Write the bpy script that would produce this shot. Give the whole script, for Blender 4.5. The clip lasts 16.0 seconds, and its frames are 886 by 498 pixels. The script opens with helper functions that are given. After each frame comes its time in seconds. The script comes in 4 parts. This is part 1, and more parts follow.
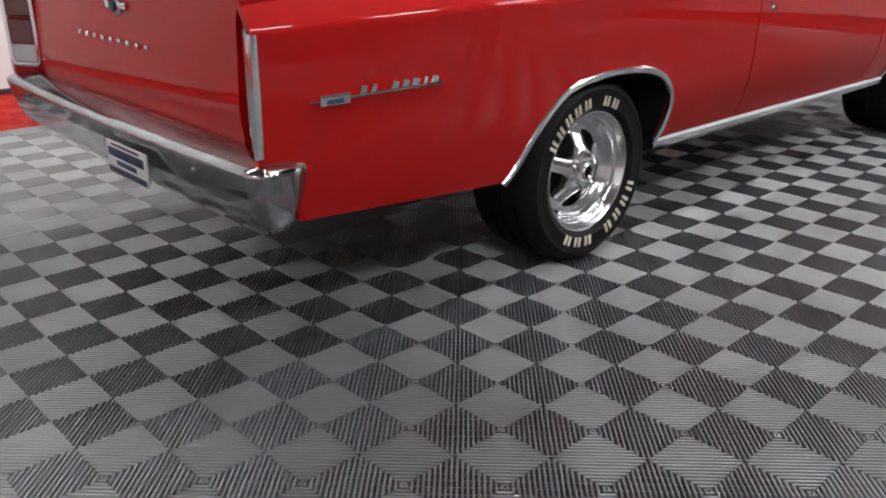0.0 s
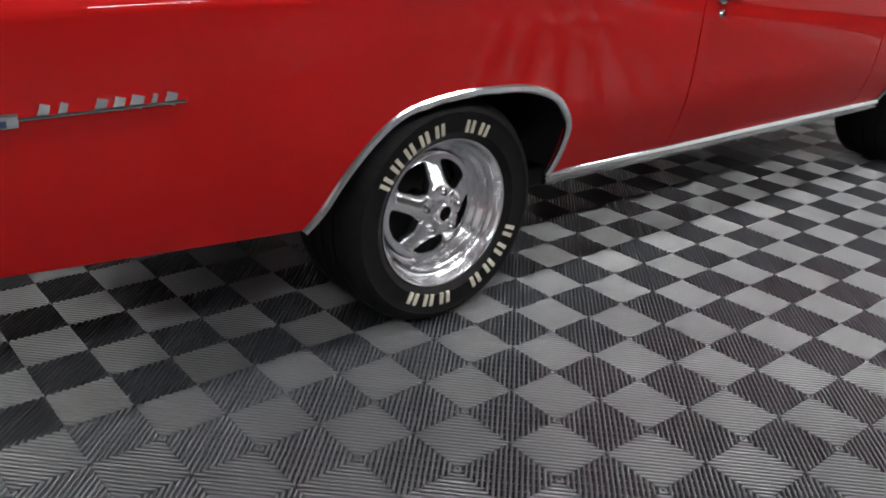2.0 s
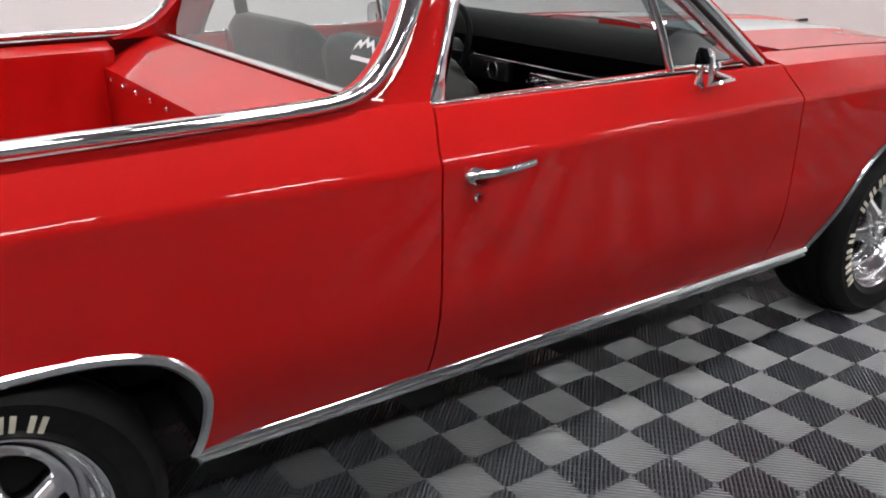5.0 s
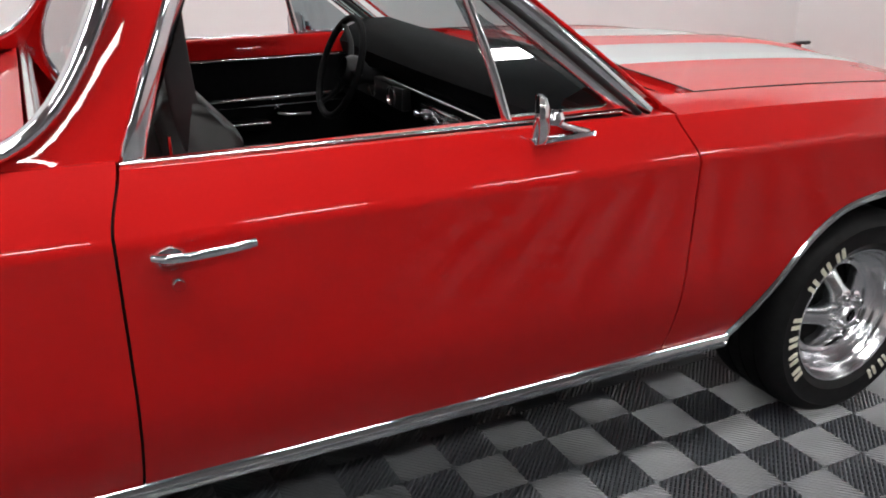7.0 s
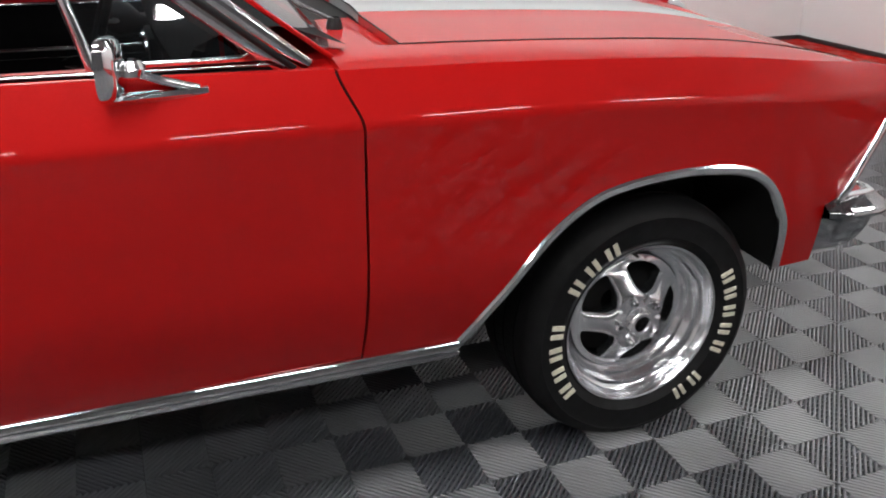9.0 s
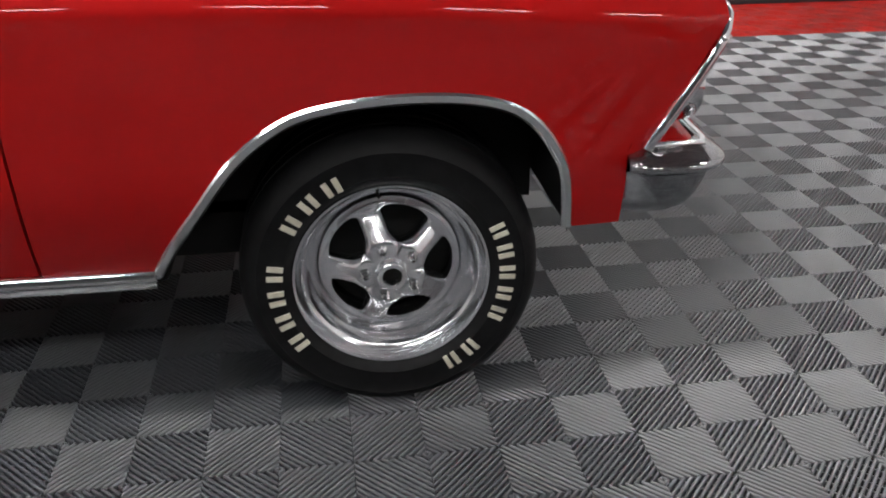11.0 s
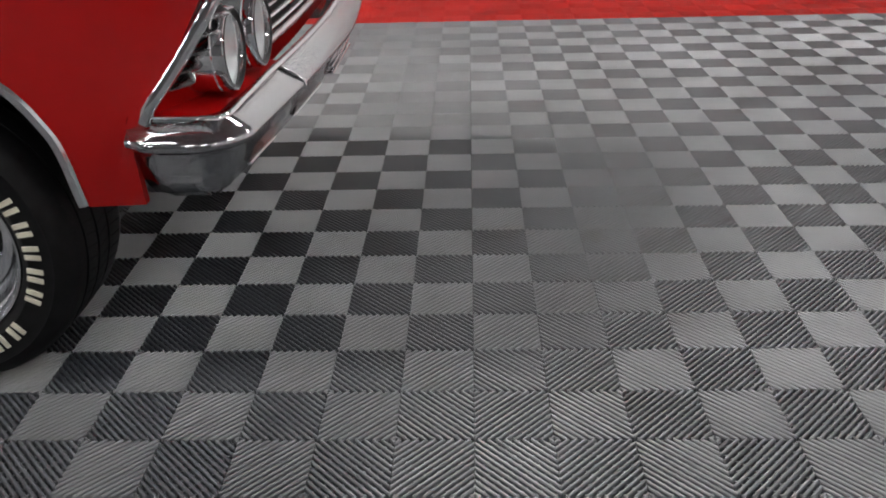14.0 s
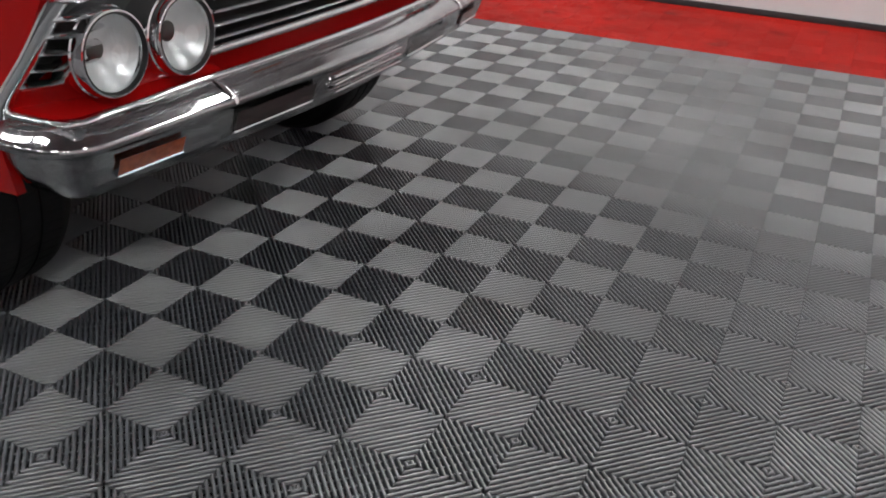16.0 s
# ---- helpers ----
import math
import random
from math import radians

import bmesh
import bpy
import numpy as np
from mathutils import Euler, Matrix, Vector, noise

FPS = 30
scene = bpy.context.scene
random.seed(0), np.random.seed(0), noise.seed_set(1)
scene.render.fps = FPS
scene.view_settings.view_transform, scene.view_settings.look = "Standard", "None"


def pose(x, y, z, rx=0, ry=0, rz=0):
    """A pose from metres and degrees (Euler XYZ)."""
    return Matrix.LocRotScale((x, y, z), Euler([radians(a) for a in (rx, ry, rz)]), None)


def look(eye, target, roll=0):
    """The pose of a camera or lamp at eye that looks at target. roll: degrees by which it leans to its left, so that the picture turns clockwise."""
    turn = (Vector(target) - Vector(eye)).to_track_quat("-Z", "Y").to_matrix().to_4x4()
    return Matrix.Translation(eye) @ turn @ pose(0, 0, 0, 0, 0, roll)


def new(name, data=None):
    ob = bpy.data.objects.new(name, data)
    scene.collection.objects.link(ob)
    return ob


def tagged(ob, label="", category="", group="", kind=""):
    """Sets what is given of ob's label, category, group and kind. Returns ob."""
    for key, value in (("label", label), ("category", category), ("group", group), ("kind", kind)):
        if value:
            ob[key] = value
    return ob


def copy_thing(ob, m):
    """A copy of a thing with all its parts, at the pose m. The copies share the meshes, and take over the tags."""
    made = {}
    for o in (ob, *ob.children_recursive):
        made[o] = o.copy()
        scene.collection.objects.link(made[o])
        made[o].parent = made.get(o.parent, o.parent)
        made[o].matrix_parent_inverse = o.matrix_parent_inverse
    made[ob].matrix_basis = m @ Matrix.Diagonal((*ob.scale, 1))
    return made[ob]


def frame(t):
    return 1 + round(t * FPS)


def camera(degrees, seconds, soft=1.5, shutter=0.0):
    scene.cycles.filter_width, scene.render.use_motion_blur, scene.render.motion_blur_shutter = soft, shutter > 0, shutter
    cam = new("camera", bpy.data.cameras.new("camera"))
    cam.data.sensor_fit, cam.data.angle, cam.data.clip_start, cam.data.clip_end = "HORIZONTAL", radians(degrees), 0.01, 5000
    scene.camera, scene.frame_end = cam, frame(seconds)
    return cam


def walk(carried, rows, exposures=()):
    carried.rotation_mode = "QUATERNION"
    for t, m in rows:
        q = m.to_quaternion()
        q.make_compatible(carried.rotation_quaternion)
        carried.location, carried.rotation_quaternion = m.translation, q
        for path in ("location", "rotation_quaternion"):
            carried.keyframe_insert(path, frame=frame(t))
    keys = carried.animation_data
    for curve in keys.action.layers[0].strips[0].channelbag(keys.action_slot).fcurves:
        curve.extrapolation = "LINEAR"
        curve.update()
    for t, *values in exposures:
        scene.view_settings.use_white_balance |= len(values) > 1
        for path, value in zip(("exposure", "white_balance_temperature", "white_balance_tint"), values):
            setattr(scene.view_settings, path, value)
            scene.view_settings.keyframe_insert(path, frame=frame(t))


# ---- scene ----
# camera path: (seconds, eye, target, roll)
PATH = [
    (0, (-2.248, -2.517, 1.122), (-0.983, -1.150, 0.393), 0.25),
    (0.5, (-2.026, -2.438, 1.118), (-0.776, -1.072, 0.361), 1.21),
    (1, (-1.818, -2.385, 1.122), (-0.574, -1.026, 0.346), 2.12),
    (1.5, (-1.586, -2.432, 1.138), (-0.388, -1.036, 0.353), 2.62),
    (2, (-1.367, -2.429, 1.139), (-0.182, -1.030, 0.340), 3.38),
    (2.5, (-1.151, -2.381, 1.122), (0.046, -0.999, 0.312), 3.45),
    (3, (-0.936, -2.358, 1.113), (0.252, -0.966, 0.305), 2.56),
    (3.5, (-0.697, -2.377, 1.160), (0.434, -0.941, 0.349), 1.36),
    (4, (-0.467, -2.329, 1.260), (0.641, -0.879, 0.441), 0.76),
    (4.5, (-0.269, -2.297, 1.313), (0.842, -0.814, 0.560), -0.16),
    (4.7, (-0.167, -2.311, 1.344), (0.919, -0.800, 0.611), -0.36),
    (6.8, (0.782, -2.308, 1.423), (1.617, -0.643, 0.693), -0.05),
    (7, (0.873, -2.296, 1.414), (1.684, -0.624, 0.674), 0.05),
    (7.5, (1.092, -2.272, 1.387), (1.871, -0.593, 0.631), 0.19),
    (8, (1.338, -2.323, 1.369), (2.058, -0.621, 0.605), -0.16),
    (8.5, (1.589, -2.315, 1.344), (2.282, -0.612, 0.557), -0.01),
    (9, (1.817, -2.320, 1.309), (2.479, -0.614, 0.502), 0.38),
    (9.5, (2.048, -2.351, 1.261), (2.645, -0.630, 0.436), 0.49),
    (9.7, (2.162, -2.400, 1.256), (2.697, -0.663, 0.423), 0.31),
    (11.8, (3.120, -2.367, 1.096), (3.286, -0.593, 0.188), -0.25),
    (12, (3.191, -2.357, 1.088), (3.341, -0.583, 0.176), -0.31),
    (12.5, (3.397, -2.334, 1.084), (3.484, -0.559, 0.167), -1.35),
    (13, (3.653, -2.349, 1.080), (3.640, -0.561, 0.185), -1.78),
    (13.5, (3.839, -2.327, 1.094), (3.811, -0.547, 0.184), -1.21),
    (14, (4.047, -2.266, 1.065), (3.957, -0.491, 0.147), -1.60),
    (14.5, (4.268, -2.214, 1.078), (4.047, -0.464, 0.134), -0.46),
    (15, (4.439, -2.097, 1.079), (4.059, -0.377, 0.131), 1.49),
    (15.5, (4.570, -1.926, 1.081), (4.029, -0.255, 0.123), 1.72),
    (16, (4.739, -1.755, 1.104), (3.982, -0.166, 0.155), 2.38),
]
cam = camera(55.5, 16.0, soft=1.9)
walk(cam, [(t, look(e, a, r)) for t, e, a, r in PATH], [(0, 0.28), (3.0, 0.24), (7.0, 0.18), (9.5, 0.06), (12.5, -0.14), (16.0, -0.16)])

# ---- world and light ----
world = bpy.data.worlds.new("hall_air")
world.use_nodes = True
scene.world = world
world.node_tree.nodes["Background"].inputs[0].default_value = (0.9, 0.95, 1.0, 1)
world.node_tree.nodes["Background"].inputs[1].default_value = 0.15
TUBE = 46.0
scene.view_settings.exposure = 0.0


# ---- materials ----
def material(name, colour, rough=0.5, metal=0.0, coat=0.0, spec=0.5, vary=0.0, scale=20.0, bump=0.0, bscale=200.0, rvary=0.0, emit=0.0, coat_rough=0.03):
    m = bpy.data.materials.new(name)
    m.use_nodes = True
    nt = m.node_tree
    b = nt.nodes["Principled BSDF"]
    b.inputs["Base Color"].default_value = (*colour, 1)
    b.inputs["Roughness"].default_value = rough
    b.inputs["Metallic"].default_value = metal
    b.inputs["Coat Weight"].default_value = coat
    b.inputs["Coat Roughness"].default_value = coat_rough
    b.inputs["Specular IOR Level"].default_value = spec
    if emit:
        b.inputs["Emission Color"].default_value = (*colour, 1)
        b.inputs["Emission Strength"].default_value = emit
    co = nt.nodes.new("ShaderNodeTexCoord")
    if vary or rvary:
        n = nt.nodes.new("ShaderNodeTexNoise")
        n.inputs["Scale"].default_value = scale
        n.inputs["Detail"].default_value = 6
        nt.links.new(co.outputs["Object"], n.inputs["Vector"])
        if vary:
            r = nt.nodes.new("ShaderNodeValToRGB")
            r.color_ramp.elements[0].position, r.color_ramp.elements[1].position = 0.3, 0.7
            r.color_ramp.elements[0].color = (*[c * (1 - vary) for c in colour], 1)
            r.color_ramp.elements[1].color = (*[min(1, c * (1 + vary)) for c in colour], 1)
            nt.links.new(n.outputs["Fac"], r.inputs["Fac"])
            nt.links.new(r.outputs["Color"], b.inputs["Base Color"])
        if rvary:
            q = nt.nodes.new("ShaderNodeMapRange")
            q.inputs["To Min"].default_value, q.inputs["To Max"].default_value = max(0, rough - rvary), rough + rvary
            nt.links.new(n.outputs["Fac"], q.inputs["Value"])
            nt.links.new(q.outputs["Result"], b.inputs["Roughness"])
    if bump:
        n2 = nt.nodes.new("ShaderNodeTexNoise")
        n2.inputs["Scale"].default_value = bscale
        nt.links.new(co.outputs["Object"], n2.inputs["Vector"])
        u = nt.nodes.new("ShaderNodeBump")
        u.inputs["Strength"].default_value, u.inputs["Distance"].default_value = bump, 0.002
        nt.links.new(n2.outputs["Fac"], u.inputs["Height"])
        nt.links.new(u.outputs["Normal"], b.inputs["Normal"])
    return m


RED = material("red_paint", (0.44, 0.0052, 0.0050), 0.5, coat=0.65, spec=0.05, vary=0.05, scale=3, coat_rough=0.02)
RED.node_tree.nodes["Principled BSDF"].inputs["Coat IOR"].default_value = 1.5
SILVER = material("silver_stripe", (0.31, 0.33, 0.335), 0.35, coat=0.8, vary=0.04, scale=5)
CHROME = material("chrome", (0.78, 0.79, 0.80), 0.07, 1.0, rvary=0.03, scale=9)
BRIGHT = material("brushed_bright_trim", (0.76, 0.77, 0.78), 0.15, 1.0, rvary=0.06, scale=30)
ALLOY = material("polished_alloy", (0.82, 0.83, 0.85), 0.17, 1.0, rvary=0.04, scale=25)
CAST = material("satin_cast_alloy", (0.88, 0.89, 0.91), 0.24, 1.0, rvary=0.06, scale=30, bump=0.15, bscale=150)
RUBBER = material("tyre_rubber", (0.007, 0.007, 0.0075), 0.55, spec=0.2, vary=0.3, scale=40, bump=0.2, bscale=300)
LETTER = material("cream_lettering", (0.68, 0.65, 0.53), 0.6, vary=0.1, scale=60)
BLACK = material("black_trim", (0.012, 0.012, 0.013), 0.4, vary=0.2, scale=30)
VINYL = material("black_vinyl", (0.005, 0.005, 0.0055), 0.6, spec=0.08, vary=0.2, scale=40, bump=0.25, bscale=500)
DASH = material("dash_vinyl", (0.0025, 0.0025, 0.003), 0.55, spec=0.03, vary=0.2, scale=40, bump=0.25, bscale=500)
SEAT = material("seat_vinyl", (0.008, 0.0077, 0.0077), 0.36, spec=0.35, vary=0.15, scale=30, bump=0.2, bscale=400)
UNDER = material("underbody_black", (0.010, 0.010, 0.010), 0.8, vary=0.3, scale=10)
DARKGAP = material("dark_gap", (0.006, 0.006, 0.006), 0.9)
SMOKED = material("smoked_lens", (0.03, 0.010, 0.008), 0.25, coat=1.0, vary=0.3, scale=60)
AMBER = material("amber_lens", (0.26, 0.045, 0.012), 0.2, coat=1.0, vary=0.2, scale=80)
TAILRED = material("tail_lens", (0.10, 0.012, 0.012), 0.15, coat=1.0)
LENSWHITE = material("reverse_lens", (0.5, 0.5, 0.5), 0.2, coat=1.0)
WALL = material("white_wall_paint", (0.74, 0.75, 0.75), 0.6, vary=0.02, scale=2, bump=0.1, bscale=60)
SKIRT = material("dark_skirting", (0.03, 0.03, 0.032), 0.5, vary=0.2, scale=15)
GREYWALL = material("grey_wall_paint", (0.13, 0.13, 0.135), 0.7, vary=0.05, scale=1)
CEIL = material("ceiling_paint", (0.22, 0.22, 0.23), 0.8, vary=0.03, scale=2)
TUBES = material("lamp_diffuser", (1.0, 0.99, 0.98), 0.5, emit=TUBE)
SUB = material("sub_floor", (0.014, 0.014, 0.010), 0.9, vary=0.4, scale=30)
PLATE = material("plate_white", (0.7, 0.7, 0.72), 0.4)
INK = material("plate_ink", (0.03, 0.04, 0.09), 0.5)


def tile_material(name, colour, spec=1.0, ior=1.5):
    m = material(name, colour, 0.40, spec=spec, vary=0.04, scale=25, rvary=0.05)
    nt = m.node_tree
    b = nt.nodes["Principled BSDF"]
    b.inputs["IOR"].default_value = ior
    src = b.inputs["Base Color"].links[0].from_socket
    geo = nt.nodes.new("ShaderNodeNewGeometry")
    n = nt.nodes.new("ShaderNodeTexNoise")
    n.inputs["Scale"].default_value, n.inputs["Detail"].default_value = 1.7, 5
    nt.links.new(geo.outputs["Position"], n.inputs["Vector"])
    ramp = nt.nodes.new("ShaderNodeValToRGB")
    ramp.color_ramp.elements[0].position, ramp.color_ramp.elements[1].position = 0.3, 0.75
    ramp.color_ramp.elements[0].color, ramp.color_ramp.elements[1].color = (0.72, 0.72, 0.72, 1), (1.12, 1.12, 1.12, 1)
    nt.links.new(n.outputs["Fac"], ramp.inputs["Fac"])
    if spec > 0.5:
        dull = nt.nodes.new("ShaderNodeMapRange")
        dull.inputs["From Min"].default_value, dull.inputs["From Max"].default_value = 0.35, 0.65
        dull.inputs["To Min"].default_value, dull.inputs["To Max"].default_value = spec * 0.80, spec
        nt.links.new(n.outputs["Fac"], dull.inputs["Value"])
        nt.links.new(dull.outputs["Result"], b.inputs["Specular IOR Level"])
    spots = nt.nodes.new("ShaderNodeTexNoise")
    spots.inputs["Scale"].default_value, spots.inputs["Detail"].default_value = 5.0, 8
    nt.links.new(geo.outputs["Position"], spots.inputs["Vector"])
    stain = nt.nodes.new("ShaderNodeValToRGB")
    stain.color_ramp.elements[0].position, stain.color_ramp.elements[1].position = 0.60, 0.70
    stain.color_ramp.elements[0].color, stain.color_ramp.elements[1].color = (1, 1, 1, 1), (0.62, 0.60, 0.57, 1)
    nt.links.new(spots.outputs["Fac"], stain.inputs["Fac"])
    worn = nt.nodes.new("ShaderNodeMix")
    worn.data_type, worn.blend_type = "RGBA", "MULTIPLY"
    worn.inputs[0].default_value = 1.0
    nt.links.new(src, worn.inputs[6])
    nt.links.new(stain.outputs["Color"], worn.inputs[7])
    src = worn.outputs[2]
    mix = nt.nodes.new("ShaderNodeMix")
    mix.data_type, mix.blend_type = "RGBA", "MULTIPLY"
    mix.inputs[0].default_value = 1.0
    nt.links.new(src, mix.inputs[6])
    nt.links.new(ramp.outputs["Color"], mix.inputs[7])
    nt.links.new(mix.outputs[2], b.inputs["Base Color"])
    return m


TILE = tile_material("grey_rib_tile", (0.052, 0.058, 0.070), 1.0, 2.05)
TILERED = tile_material("red_rib_tile", (0.43, 0.014, 0.009), 0.1)


def glass_material(name, tint, low=0.06):
    m = bpy.data.materials.new(name)
    m.use_nodes = True
    nt = m.node_tree
    nt.nodes.remove(nt.nodes["Principled BSDF"])
    t = nt.nodes.new("ShaderNodeBsdfTransparent")
    t.inputs[0].default_value = (*tint, 1)
    g = nt.nodes.new("ShaderNodeBsdfGlossy")
    g.inputs["Roughness"].default_value = 0.02
    w = nt.nodes.new("ShaderNodeLayerWeight")
    p = nt.nodes.new("ShaderNodeMath")
    p.operation = "POWER"
    p.inputs[1].default_value = 4.0
    nt.links.new(w.outputs["Facing"], p.inputs[0])
    f = nt.nodes.new("ShaderNodeMapRange")
    f.inputs["To Min"].default_value = low
    nt.links.new(p.outputs[0], f.inputs["Value"])
    x = nt.nodes.new("ShaderNodeMixShader")
    nt.links.new(f.outputs[0], x.inputs[0])
    nt.links.new(t.outputs[0], x.inputs[1])
    nt.links.new(g.outputs[0], x.inputs[2])
    nt.links.new(x.outputs[0], nt.nodes["Material Output"].inputs[0])
    return m


GLASS = glass_material("window_glass", (0.66, 0.76, 0.76))
VENT = glass_material("vent_glass", (0.36, 0.43, 0.45), 0.14)
LENS = glass_material("lamp_lens", (0.93, 0.95, 0.95), 0.10)
lens_nt = LENS.node_tree
lens_wave = lens_nt.nodes.new("ShaderNodeTexWave")
lens_wave.inputs["Scale"].default_value, lens_wave.inputs["Distortion"].default_value = 40, 1.5
lens_wave.bands_direction = "Y"
lens_co = lens_nt.nodes.new("ShaderNodeTexCoord")
lens_bump = lens_nt.nodes.new("ShaderNodeBump")
lens_bump.inputs["Strength"].default_value, lens_bump.inputs["Distance"].default_value = 0.6, 0.002
lens_nt.links.new(lens_co.outputs["Object"], lens_wave.inputs["Vector"])
lens_nt.links.new(lens_wave.outputs["Fac"], lens_bump.inputs["Height"])
for nd in lens_nt.nodes:
    if nd.type == "BSDF_GLOSSY":
        lens_nt.links.new(lens_bump.outputs["Normal"], nd.inputs["Normal"])
REFLECTOR = material("silvered_bowl", (0.80, 0.82, 0.83), 0.30, 0.65, bump=1.0, bscale=70)
MIRROR = material("mirror_glass", (0.85, 0.86, 0.87), 0.01, 1.0)


# ---- mesh helpers ----
def finish(name, bm, mat, parent=None, label="", smooth=35):
    me = bpy.data.meshes.new(name)
    bmesh.ops.recalc_face_normals(bm, faces=bm.faces)
    bm.to_mesh(me)
    bm.free()
    me.materials.append(mat)
    if smooth:
        me.shade_smooth()
        me.set_sharp_from_angle(angle=radians(smooth))
    ob = new(name, me)
    if parent:
        ob.parent = parent
    if label:
        tagged(ob, label)
    return ob


def part(name, bm, mat, parent, label="", smooth=35):
    return finish(name, bm, mat, parent, label, smooth)


def thing(name, label, category, group="", at=(0, 0, 0)):
    ob = new(name)
    ob.location = at
    return tagged(ob, label, category, group)


def box(bm, x0, x1, y0, y1, z0, z1, bevel=0.0, seg=2):
    r = bmesh.ops.create_cube(bm, size=1)
    vs = r["verts"]
    for v in vs:
        v.co = Vector(((x0 + x1) / 2 + v.co.x * (x1 - x0), (y0 + y1) / 2 + v.co.y * (y1 - y0), (z0 + z1) / 2 + v.co.z * (z1 - z0)))
    if bevel:
        es = list({e for v in vs for e in v.link_edges})
        bmesh.ops.bevel(bm, geom=es, offset=bevel, segments=seg, profile=0.5, affect="EDGES")
    return bm


def grid(bm, rows, close_u=False, close_v=False):
    """Faces over rows of points."""
    vs = [[bm.verts.new(p) for p in row] for row in rows]
    n, m = len(vs), len(vs[0])
    for i in range(n if close_u else n - 1):
        for j in range(m if close_v else m - 1):
            q = [vs[i][j], vs[(i + 1) % n][j], vs[(i + 1) % n][(j + 1) % m], vs[i][(j + 1) % m]]
            if len({tuple(round(c, 6) for c in v.co) for v in q}) == 4:
                bm.faces.new(q)
    return vs


def cap(bm, ring):
    bm.faces.new(ring)


def smooth_line(pts, step=0.02, closed=False):
    """Catmull-Rom through pts, resampled at even steps."""
    P = [Vector(p) for p in pts]
    n = len(P)
    out = []
    for i in range(n if closed else n - 1):
        a, b, c, d = P[(i - 1) % n] if closed or i else P[0] * 2 - P[1], P[i], P[(i + 1) % n], P[(i + 2) % n] if closed or i + 2 < n else P[-1] * 2 - P[-2]
        k = max(1, int((c - b).length / step))
        for j in range(k):
            t = j / k
            out.append(0.5 * ((2 * b) + (c - a) * t + (2 * a - 5 * b + 4 * c - d) * t * t + (3 * b - a - 3 * c + d) * t ** 3))
    if not closed:
        out.append(P[-1])
    return out


def sweep(bm, pts, profile, side=Vector((0, 0, 1)), ends=True, closed=False, taper=None):
    """A profile of (across, out) pairs carried along pts. side: the way that counts as across."""
    rows = []
    n = len(pts)
    for i, p in enumerate(pts):
        t = (pts[(i + 1) % n] if closed or i + 1 < n else p) - (pts[i - 1] if closed or i else p)
        t.normalize()
        s = side(i, p, t) if callable(side) else side
        o = t.cross(s).normalized()
        a = o.cross(t).normalized()
        k = taper(i / max(1, n - 1)) if taper else 1.0
        rows.append([p + a * u * k + o * v * k for u, v in profile])
    vs = grid(bm, rows, close_u=closed, close_v=True)
    if ends and not closed:
        bm.faces.new(vs[0])
        bm.faces.new(vs[-1])
    return bm


def round_profile(w, h, n=12, power=2.0):
    out = []
    for k in range(n):
        a = 2 * math.pi * k / n
        c, s = math.cos(a), math.sin(a)
        out.append((w / 2 * math.copysign(abs(c) ** (2 / power), c), h / 2 * math.copysign(abs(s) ** (2 / power), s)))
    return out


def lathe(bm, prof, seg=48, axis="y", centre=(0, 0, 0)):
    """prof: (radius, along) pairs."""
    rows = []
    for k in range(seg):
        a = 2 * math.pi * k / seg
        c, s = math.cos(a), math.sin(a)
        if axis == "y":
            rows.append([Vector((centre[0] + r * c, centre[1] + w, centre[2] + r * s)) for r, w in prof])
        elif axis == "x":
            rows.append([Vector((centre[0] + w, centre[1] + r * c, centre[2] + r * s)) for r, w in prof])
        else:
            rows.append([Vector((centre[0] + r * c, centre[1] + r * s, centre[2] + w)) for r, w in prof])
    vs = grid(bm, rows, close_u=True)
    return vs


def lerp_list(table, x):
    if x <= table[0][0]:
        return table[0][1]
    for (a, u), (b, v) in zip(table, table[1:]):
        if x <= b:
            return u + (v - u) * (x - a) / (b - a)
    return table[-1][1]


def curve(table, x):
    """Smooth curve through the rows of a table."""
    n = len(table)
    if x <= table[0][0]:
        return table[0][1]
    if x >= table[-1][0]:
        return table[-1][1]
    i = next(k for k in range(n - 1) if x <= table[k + 1][0])

    def slope(k):
        a, b = max(0, k - 1), min(n - 1, k + 1)
        return (table[b][1] - table[a][1]) / (table[b][0] - table[a][0])
    (x0, y0), (x1, y1) = table[i], table[i + 1]
    h = x1 - x0
    t = (x - x0) / h
    return (2 * t ** 3 - 3 * t * t + 1) * y0 + (t ** 3 - 2 * t * t + t) * h * slope(i) + (3 * t * t - 2 * t ** 3) * y1 + (t ** 3 - t * t) * h * slope(i + 1)


def ease(a, b, x):
    t = min(1, max(0, (x - a) / (b - a)))
    return t * t * (3 - 2 * t)


# ---- the hall ----
FLOOR_TURN = radians(0.69)
SQ = 0.1524
GRID0 = Vector((-0.691, -1.056, 0))
ROOM = dict(x0=-6.5, x1=7.6, y0=-8.5, y1=3.74, z1=3.9)


def wall(name, x0, x1, y0, y1, z0, z1, label, mat=None):
    bm = bmesh.new()
    box(bm, x0, x1, y0, y1, z0, z1)
    return tagged(finish(name, bm, mat or WALL, smooth=0), label, "wall", kind="structure")


